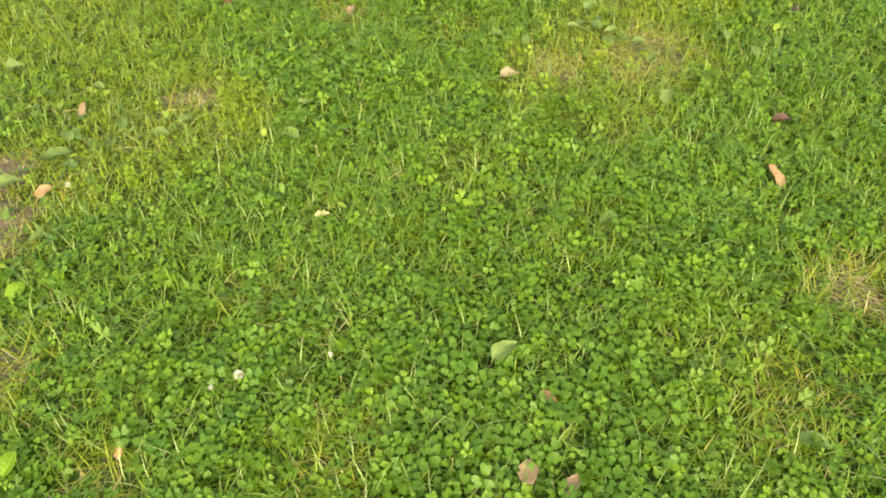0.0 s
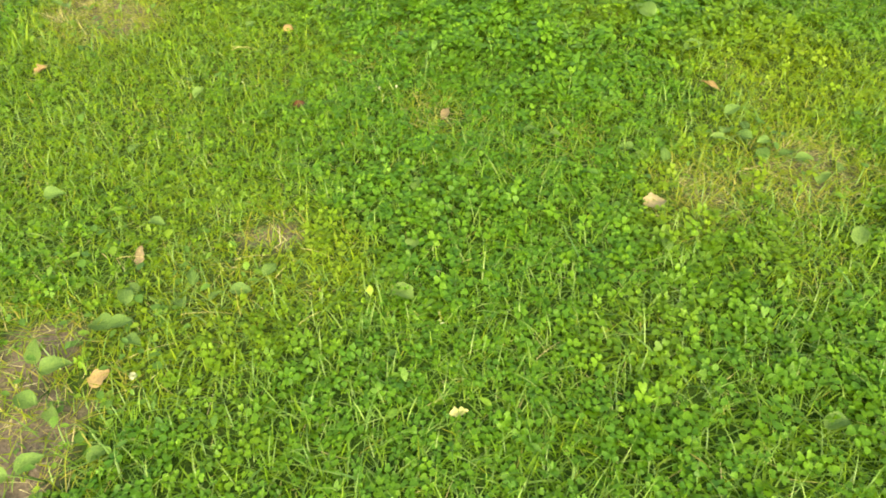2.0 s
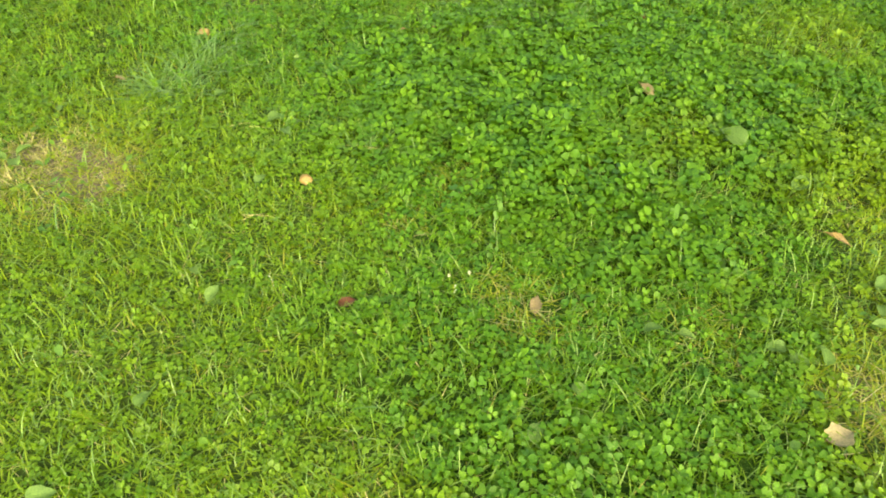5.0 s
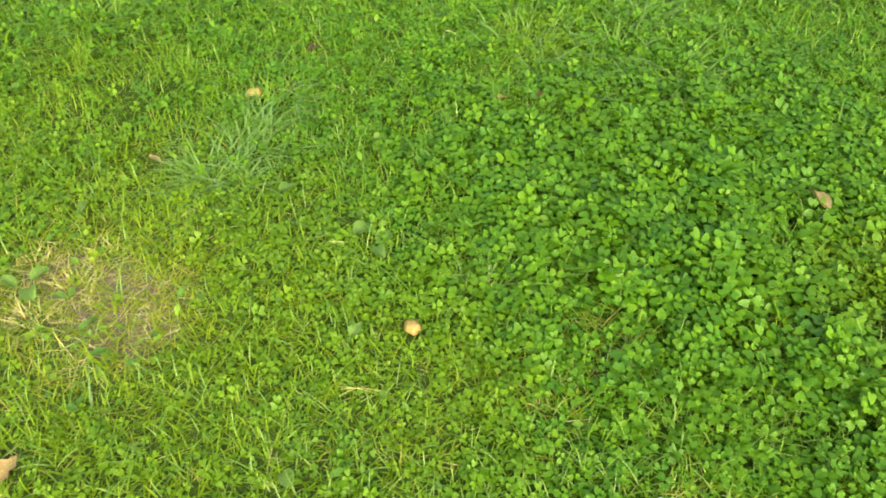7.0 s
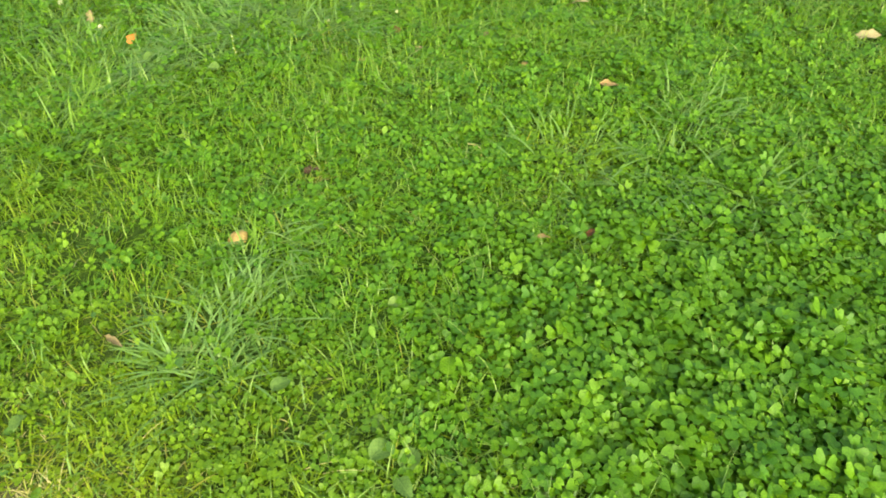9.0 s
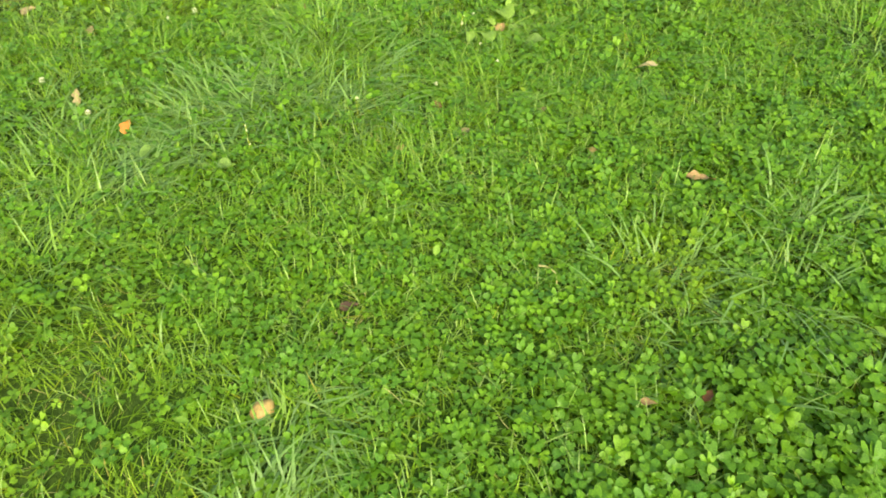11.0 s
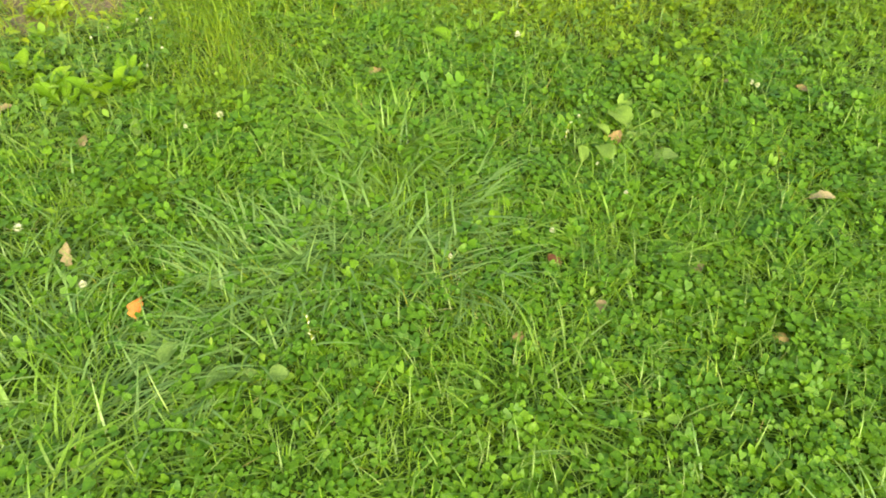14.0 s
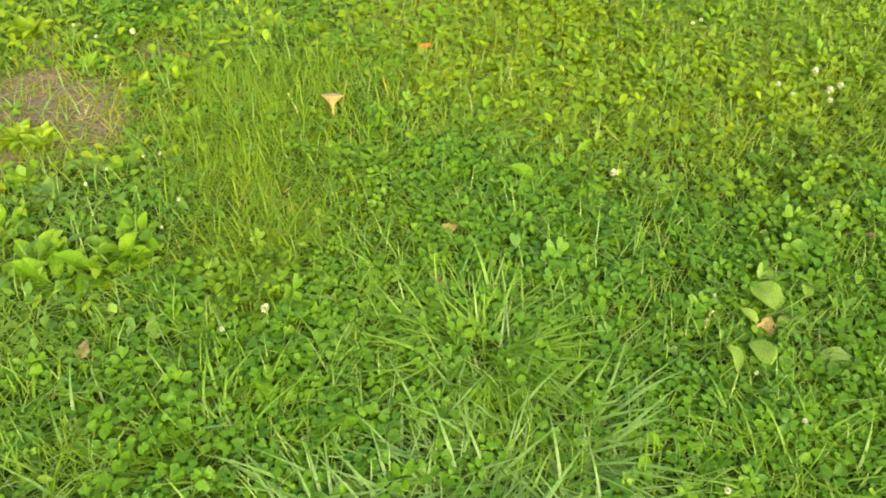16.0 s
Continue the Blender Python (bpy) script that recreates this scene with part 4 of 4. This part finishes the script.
weed(OVAL, weed_mat, (-0.004, 1.926, 0.048, 15, "ovate"), (0.060, 1.900, 0.040, -40, "ovate"))
weed(PALE, weed_mat, (0.091, 2.313, 0.050, 40, "round"))
weed(PALE, weed_mat, (-0.193, 1.795, 0.036, 120, "round"))
weed(PALE, weed_mat, (-0.289, 1.710, 0.044, 70, "round"))
weed(OVAL, weed_mat, (-0.282, 1.518, 0.054, 65, "ovate"), (-0.322, 1.433, 0.070, 150, "ovate"), (-0.292, 1.364, 0.058, -20, "round"))
weed("cluster of oval green leaves beside bare soil", weed_mat, (-0.757, 1.394, 0.046, 110, "ovate"), (-0.693, 1.356, 0.044, 50, "ovate"), (-0.758, 1.322, 0.050, -60, "ovate"), (-0.922, 1.270, 0.074, 175, "ovate"), (-0.886, 1.365, 0.050, 140, "ovate"), high=-0.008)
weed("dull greyish leaves spread over bare soil", weed_mat, (-0.955, 1.160, 0.070, 20, "ovate"), (-0.985, 1.085, 0.062, 160, "ovate"), (-0.915, 1.055, 0.052, -40, "ovate"), (-1.010, 1.190, 0.060, 110, "ovate"))
weed("dull greyish leaves spread over bare soil", weed_mat, (-0.905, 0.960, 0.060, 30, "ovate"), (-0.960, 0.925, 0.058, 200, "ovate"), (-0.870, 0.890, 0.050, -70, "ovate"), (-0.800, 0.990, 0.050, 60, "ovate"))
weed(PALE, weed_mat, (-0.640, 1.365, 0.052, 10, "ovate"), (-0.590, 1.420, 0.048, 70, "ovate"), (-0.820, 1.215, 0.054, -20, "ovate"))
weed(PALE, weed_mat, (0.930, 1.880, 0.046, 90, "ovate"))
weed(OVAL, weed_mat, (-0.895, 1.562, 0.050, -10, "ovate"))
weed(OVAL, weed_mat, (-1.183, 1.647, 0.060, 10, "ovate"))
weed(OVAL, weed_mat, (-0.958, 2.085, 0.052, 0, "ovate"), (-1.053, 1.836, 0.042, 60, "round"))
weed(PALE, weed_mat, (0.275, 1.533, 0.055, 110, "ovate"))
weed(PALE, weed_mat, (-0.853, 2.684, 0.052, -60, "ovate"), (-0.890, 2.760, 0.055, 40, "round"), high=0.016)
weed("bright round leaf on a stalk above clover", bright_mat, (-0.757, 2.915, 0.048, 80, "round"), high=0.018)
weed(OVAL, weed_mat, (-0.895, 2.815, 0.050, -30, "round"), (-0.842, 2.746, 0.052, 60, "round"))
weed(PALE, weed_mat, (-0.962, 2.107, 0.050, 55, "ovate"), (-1.020, 2.190, 0.042, 120, "round"))
weed(PALE, weed_mat, (-0.900, 2.483, 0.044, 50, "ovate"))
weed(OVAL, weed_mat, (0.129, 2.350, 0.050, 60, "round"), (0.049, 2.402, 0.050, 150, "round"))
weed(OVAL, weed_mat, (0.234, 2.155, 0.056, 10, "ovate"))
weed(OVAL, weed_mat, (-1.077, 2.908, 0.046, 30, "round"))
weed(OVAL, bright_mat, (-0.400, 3.018, 0.048, 80, "round"))
weed(PALE, weed_mat, (-0.848, 3.084, 0.044, 10, "ovate"))
weed(OVAL, weed_mat, (-1.547, 2.870, 0.040, 80, "round"))
weed("pair of round green leaves over the grass", weed_mat, (-1.440, 3.968, 0.060, 25, "round"), (-1.469, 4.096, 0.044, 100, "round"), (-1.539, 4.038, 0.054, 60, "ovate"), (-1.395, 3.972, 0.046, -30, "round"))
weed(OVAL, weed_mat, (-1.434, 3.768, 0.050, 40, "round"), (-1.346, 3.968, 0.042, -10, "round"))
weed("yellow-green round leaf above the grass", bright_mat, (-0.888, 4.358, 0.034, 130, "round"))
weed("yellow-green round leaf above the clover", bright_mat, (-0.912, 4.325, 0.034, 60, "round"))
weed(OVAL, bright_mat, (-0.762, 3.840, 0.036, 80, "ovate"))
weed("tall pale plant with large round leaves round a fallen leaf", pale_mat, (-0.513, 4.684, 0.068, 40, "ovate"), (-0.551, 4.620, 0.080, 100, "round"), (-0.681, 4.484, 0.060, -95, "ovate"), (-0.619, 4.491, 0.064, -80, "round"), (-0.457, 4.623, 0.036, 60, "round"), (-0.606, 4.581, 0.052, 110, "ovate"), high=0.018)
weed("broad green weed leaves in the clover", weed_mat, (-0.479, 4.457, 0.076, -30, "round"), (-0.509, 4.528, 0.054, -20, "ovate"), (-0.524, 4.563, 0.050, 10, "ovate"), (-0.433, 4.576, 0.040, 40, "ovate"), (-0.790, 4.525, 0.058, 160, "lobed"))
weed(PALE, weed_mat, (-0.005, 4.630, 0.056, 50, "round"), (-0.005, 4.615, 0.040, -60, "round"))
weed(PALE, weed_mat, (-0.730, 5.600, 0.060, 120, "ovate"))
weed("dark bluish broad leaf low in the grass", weed_mat, (-1.718, 4.700, 0.055, 80, "ovate"))
weed(OVAL, bright_mat, (-0.453, 5.340, 0.062, 120, "ovate"), (-0.420, 5.390, 0.050, 40, "ovate"))
weed(PALE, weed_mat, (-0.932, 5.338, 0.052, 80, "round"))
weed(PALE, bright_mat, (-0.229, 5.480, 0.050, 60, "ovate"))
weed(OVAL, bright_mat, (-0.947, 5.050, 0.066, 140, "ovate"), (-0.763, 5.126, 0.058, 30, "lobed"), (-0.860, 5.090, 0.050, 90, "lobed"))

# rosettes at the worn edge of the lawn
LEAFY = "rosette of bright green spoon-shaped leaves beside bare soil"
rosette(-1.800, 4.925, 0.092, 13, LEAFY, bright_mat)
rosette(-1.835, 4.880, 0.092, 15, LEAFY, bright_mat)
rosette(-1.930, 4.840, 0.077, 13, LEAFY, bright_mat)
rosette(-1.985, 4.905, 0.082, 12, LEAFY, bright_mat)
rosette(-2.070, 4.990, 0.082, 12, LEAFY, bright_mat)
rosette(-2.130, 5.335, 0.054, 28, LEAFY, sunny_leaf_mat, "ovate")
rosette(-2.070, 5.310, 0.054, 28, LEAFY, sunny_leaf_mat, "ovate")
rosette(-2.220, 5.830, 0.068, 24, LEAFY, sunny_leaf_mat, "ovate")
rosette(-2.330, 5.730, 0.065, 20, LEAFY, sunny_leaf_mat, "ovate")
rosette(-1.865, 5.520, 0.050, 22, LEAFY, sunny_leaf_mat, "ovate")
rosette(-1.780, 5.560, 0.060, 12, LEAFY, bright_mat, "lobed")
rosette(-2.020, 5.640, 0.060, 14, LEAFY, bright_mat, "lobed")
rosette(-1.530, 5.810, 0.058, 25, LEAFY, sunny_leaf_mat, "ovate")
rosette(-1.660, 5.760, 0.054, 22, LEAFY, sunny_leaf_mat, "ovate")
rosette(-1.400, 5.790, 0.054, 22, LEAFY, sunny_leaf_mat, "ovate")
rosette(-1.020, 5.800, 0.070, 14, LEAFY, bright_mat, "ovate")
rosette(-1.940, 5.210, 0.060, 12, "low rosette of dull green leaves beside bare soil", weed_mat, "ovate")
rosette(-1.840, 5.180, 0.055, 12, "low rosette of dull green leaves beside bare soil", weed_mat, "ovate")
rosette(-2.000, 5.090, 0.060, 12, "low rosette of dull green leaves in the grass", weed_mat, "ovate")
rosette(-0.800, 4.950, 0.055, 12, "rosette of narrow yellow-green leaves in the grass", bright_mat, "slim")
weed("pale green round leaves on the worn ground", weed_mat, (-1.575, 2.655, 0.052, 30, "round"), (-1.580, 2.600, 0.050, -60, "round"), (-1.520, 2.595, 0.040, -20, "ovate"), (-1.650, 2.650, 0.046, 150, "ovate"))

# grass tufts
BLUE = "tuft of long bluish green grass combed to one side"
TALL = "tuft of long green grass blades arching outwards"
YELLOW = "tuft of soft yellowish green grass"
grass_tuft(-1.220, 3.050, 0.20, 240, 0.14, BLUE, side=60)
grass_tuft(-1.250, 2.950, 0.16, 160, 0.13, BLUE, side=150)
grass_tuft(-1.170, 3.230, 0.14, 130, 0.11, TALL)
grass_tuft(-1.740, 3.680, 0.26, 200, 0.15, "tuft of long yellowish green grass bending over", long_mat, 15)
grass_tuft(-1.760, 3.820, 0.24, 180, 0.15, "tuft of long yellowish green grass bending over", long_mat, 40)
grass_tuft(-0.040, 3.295, 0.15, 300, 0.068, YELLOW, grass_mat, width=(0.0020, 0.0034))
grass_tuft(-0.020, 3.660, 0.18, 160, 0.15, BLUE, side=30)
grass_tuft(-1.130, 4.590, 0.15, 560, 0.19, TALL)
grass_tuft(-1.070, 4.400, 0.22, 280, 0.17, BLUE, side=-20)
grass_tuft(-1.200, 4.330, 0.22, 260, 0.17, BLUE, side=200)
grass_tuft(-1.380, 4.240, 0.22, 260, 0.17, BLUE, side=165)
grass_tuft(-1.230, 4.230, 0.20, 220, 0.16, BLUE, side=200)
grass_tuft(-1.030, 4.210, 0.18, 180, 0.15, BLUE, side=-10)
grass_tuft(-1.420, 4.060, 0.20, 220, 0.15, BLUE, side=-165)
grass_tuft(0.590, 4.440, 0.26, 280, 0.17, TALL)
grass_tuft(-0.400, 3.530, 0.22, 200, 0.14, BLUE, side=20)
grass_tuft(-0.310, 3.340, 0.18, 160, 0.15, BLUE, side=-60)
grass_tuft(-0.170, 3.480, 0.18, 150, 0.16, BLUE, side=-75)
grass_tuft(0.020, 3.420, 0.18, 150, 0.16, BLUE, side=-60)
grass_tuft(-1.140, 3.330, 0.18, 150, 0.14, TALL, side=-60)
grass_tuft(-1.580, 5.020, 0.26, 390, 0.102, YELLOW, grass_mat, width=(0.0020, 0.0034))
grass_tuft(-1.610, 5.380, 0.30, 510, 0.109, YELLOW, grass_mat, width=(0.0020, 0.0034))
grass_tuft(-1.360, 5.450, 0.28, 420, 0.102, YELLOW, grass_mat, width=(0.0020, 0.0034))
grass_tuft(-1.550, 5.200, 0.28, 390, 0.102, YELLOW, grass_mat, width=(0.0020, 0.0034))
grass_tuft(-1.790, 4.420, 0.22, 180, 0.13, BLUE, side=-30)
grass_tuft(-1.580, 4.430, 0.20, 180, 0.15, TALL)
grass_tuft(-1.750, 4.050, 0.24, 200, 0.14, BLUE, side=60)
grass_tuft(-1.620, 3.960, 0.22, 220, 0.15, BLUE, side=20)
grass_tuft(-1.870, 4.230, 0.22, 200, 0.14, BLUE, side=-20)
grass_tuft(-0.650, 4.250, 0.18, 120, 0.14, TALL)
grass_tuft(-0.360, 4.060, 0.16, 120, 0.13, TALL)
grass_tuft(-0.900, 3.900, 0.18, 120, 0.13, TALL)
grass_tuft(0.800, 3.130, 0.18, 210, 0.082, YELLOW, grass_mat, width=(0.0020, 0.0034))
grass_tuft(-0.670, 4.310, 0.16, 100, 0.13, TALL)
grass_tuft(-1.570, 4.860, 0.20, 120, 0.13, "tuft of pale green grass bending over", grass_mat, 0)
CLUMP = "small clump of yellowed grass spreading over bare soil"
for gx, gy in ((-1.40, 2.56), (-1.51, 2.63), (-1.46, 2.72), (-1.58, 2.55), (-1.33, 2.64), (-1.28, 2.52), (-1.62, 2.70)):
    grass_tuft(gx, gy, 0.055, 36, 0.075, CLUMP, straw_mat if gx < -1.45 else yellow_mat, width=(0.0020, 0.0034), singles=14)
grass_tuft(-0.020, 2.820, 0.14, 90, 0.11, TALL)
grass_tuft(-0.630, 2.590, 0.10, 40, 0.13, TALL, side=10)


def grass_wanted(x, y):
    bare, short, tall, lush = cover(x, y)
    w = 0.78 + 0.12 * short - 0.34 * lush - 0.35 * patches(HERBS, x, y) - 0.12 * np.clip(y - 3.6, 0, 1) + 0.5 * (smooth_noise(x, y, 4.0, 41) - 0.5) - 0.7 * tall
    return np.clip(w * (1 - 0.95 * np.clip(1.2 * bare, 0, 1)), 0.02, 1)


def yellow_wanted(x, y):
    bare, short, tall, lush = cover(x, y)
    rim = np.clip(bare * 1.6, 0, 1) * (1 - 0.75 * np.clip(bare * 2.2 - 1.1, 0, 1) * np.where(y > 4.5, 1.0, np.where((y < 2.2) & (x < -0.3), 0.9, 0.62)))
    return np.clip(1.0 * rim + 0.18 * short + 0.03 + 0.45 * patches(PARCHED_SUNLIT, x, y) * 1.7 * np.clip(3 * (y - 5.0), 0, 1), 0, 1)


def tall_wanted(x, y):
    bare, short, tall, lush = cover(x, y)
    return np.clip(patches(LONG, x, y) ** 1.3 * (1 - 0.8 * bare) + 0.02 + 0.05 * lush, 0, 1)


def soft_wanted(x, y):
    return np.clip(patches(LONG_FAR, x, y) ** 1.3 * (1 - 0.8 * cover(x, y)[0]), 0, 1)


def loose_wanted(x, y):
    bare, short, tall, lush = cover(x, y)
    return np.clip(0.30 + 0.30 * lush + 0.45 * np.clip(y - 3.0, 0, 1) - 0.12 * short, 0, 1) * (1 - bare) * (1 - 0.7 * tall) * (0.4 + 1.2 * smooth_noise(x, y, 5.0, 51))


def mixed_wanted(x, y):
    bare, short, tall, lush = cover(x, y)
    return np.clip(0.85 - 0.35 * np.clip(y - 1.9, 0, 1) + 0.35 * np.clip(y - 3.4, 0, 1) - 0.25 * lush, 0.08, 1) * (1 - 0.7 * bare) * (1 - 0.8 * tall) * (0.4 + 1.2 * smooth_noise(x, y, 7.0, 53))


def straw_wanted(x, y):
    bare, short, tall, lush = cover(x, y)
    return np.clip(0.9 * bare**1.1 * np.where(y > 4.5, 0.06, np.where((y < 2.2) & (x < -0.3), 0.2, 0.9)) + 0.17 * short + 0.025 + 0.03 * (y < 2.4), 0, 1)


# herbs past this line get the leaf colour with sunlight painted in
far_herbs = grow_herbs("yellow_green_herbs", sunny_mat, 5.15, 99.0)
tagged(far_herbs, "low herbs at the worn edge, yellow-green with warm sunlight in their colour", "herbs", kind="stuff")
herbs = grow_herbs("low_herbs", herb_mat, -99.0, 5.15)
tagged(herbs, "low broad-leaved green herbs crowding at the lawn's edge", "herbs", kind="stuff")
clover = grow_clover()
tagged(clover, "carpet of small three-leaved green clover plants in the lawn", "clover", kind="stuff")


def clover_patch(x, y, reach_x, reach_y, count, least):
    """Large single clover leaves that stand over the carpet."""
    ob = tagged(new("clover_patch"), "patch of large bright three-leaved clover", "clover")
    ob.empty_display_size = 0.02
    ob.location = (x, y, float(ground_z(np.float64(x), np.float64(y))))
    meshes = []
    for k in range(24):
        size, height = least + 0.0006 * k, 0.030 + 0.001 * ((k * 7) % 24)
        verts, tris = clover_arrays(np.zeros(1), np.zeros(1), np.zeros(1), np.full(1, size), np.full(1, height))
        meshes.append(mesh_from("clover_leaf", verts, tris, clover_mat))
    taken = []
    while len(taken) < count:
        a, r = pick.uniform(0, 2 * math.pi), math.sqrt(pick.random())
        px, py = reach_x * r * math.cos(a), reach_y * r * math.sin(a)
        if all(math.hypot(px - qx, py - qy) > 0.024 for qx, qy in taken):
            taken.append((px, py))
            pz = float(ground_z(np.float64(x + px), np.float64(y + py))) - ob.location.z
            part("clover_leaf", pick.choice(meshes), ob, pose(px, py, pz, 0, 0, pick.uniform(0, 360)))
    return ob


clover_patch(-0.12, 2.80, 0.42, 0.34, 290, 0.034)
clover_patch(0.22, 3.10, 0.30, 0.24, 160, 0.031)
clover_patch(0.30, 0.62, 0.30, 0.22, 110, 0.025)
grass = grow_grass("lawn_grass", grass_mat, 11500, grass_wanted, (0.030, 0.068), (0.0024, 0.0050), 0.88, 0.8, 3, 3.0, reach=0.28, uneven=0.4)
tagged(grass, "short fresh green lawn grass between the clover", "grass", kind="stuff")
yellowed = grow_grass("yellowed_grass", yellow_mat, 9500, yellow_wanted, (0.03, 0.085), (0.0022, 0.0040), 1.15, 0.4, 3, 3.0)
tagged(yellowed, "thin yellowish grass round the worn spots", "grass", kind="stuff")
tall = grow_grass("long_grass", blue_mat, 800, tall_wanted, (0.05, 0.13), (0.0034, 0.0062), 0.95, 0.9, 6, 0.8)
tagged(tall, "long arching bluish green grass in loose tufts", "grass", kind="stuff")
soft = grow_grass("soft_long_grass", grass_mat, 6500, soft_wanted, (0.04, 0.095), (0.0018, 0.0034), 0.6, 0.9, 4, 0.9)
tagged(soft, "soft long yellowish green grass", "grass", kind="stuff")
loose = grow_grass("loose_blades", blade_mat, 2000, loose_wanted, (0.050, 0.105), (0.0018, 0.0033), 0.85, 1.1, 5, 3.0)
tagged(loose, "scattered pale long grass blades lying over the clover", "grass", kind="stuff")
mixed_in = grow_grass("mixed_blades", blade_mat, 3200, mixed_wanted, (0.045, 0.095), (0.0020, 0.0036), 0.72, 1.3, 4, 3.0, reach=0.25)
tagged(mixed_in, "pale green grass blades crossing over small clover", "grass", kind="stuff")
outer = grow_grass("outer_turf", grass_mat, 900, lambda x, y: np.where(outside(x, y) > 0, 0.9, 0.0), (0.05, 0.10), (0.006, 0.012), 0.7, 0.6, 2, 2.0, 2.6)
tagged(outer, "closed green lawn round about", "grass", kind="stuff")
straw = grow_grass("straw_litter", straw_mat, 9000, straw_wanted, (0.03, 0.10), (0.0014, 0.0030), 1.42, 0.1, 3, 3.0, uneven=0.1)
tagged(straw, "dry straw-coloured dead grass lying on the soil", "straw", kind="stuff")
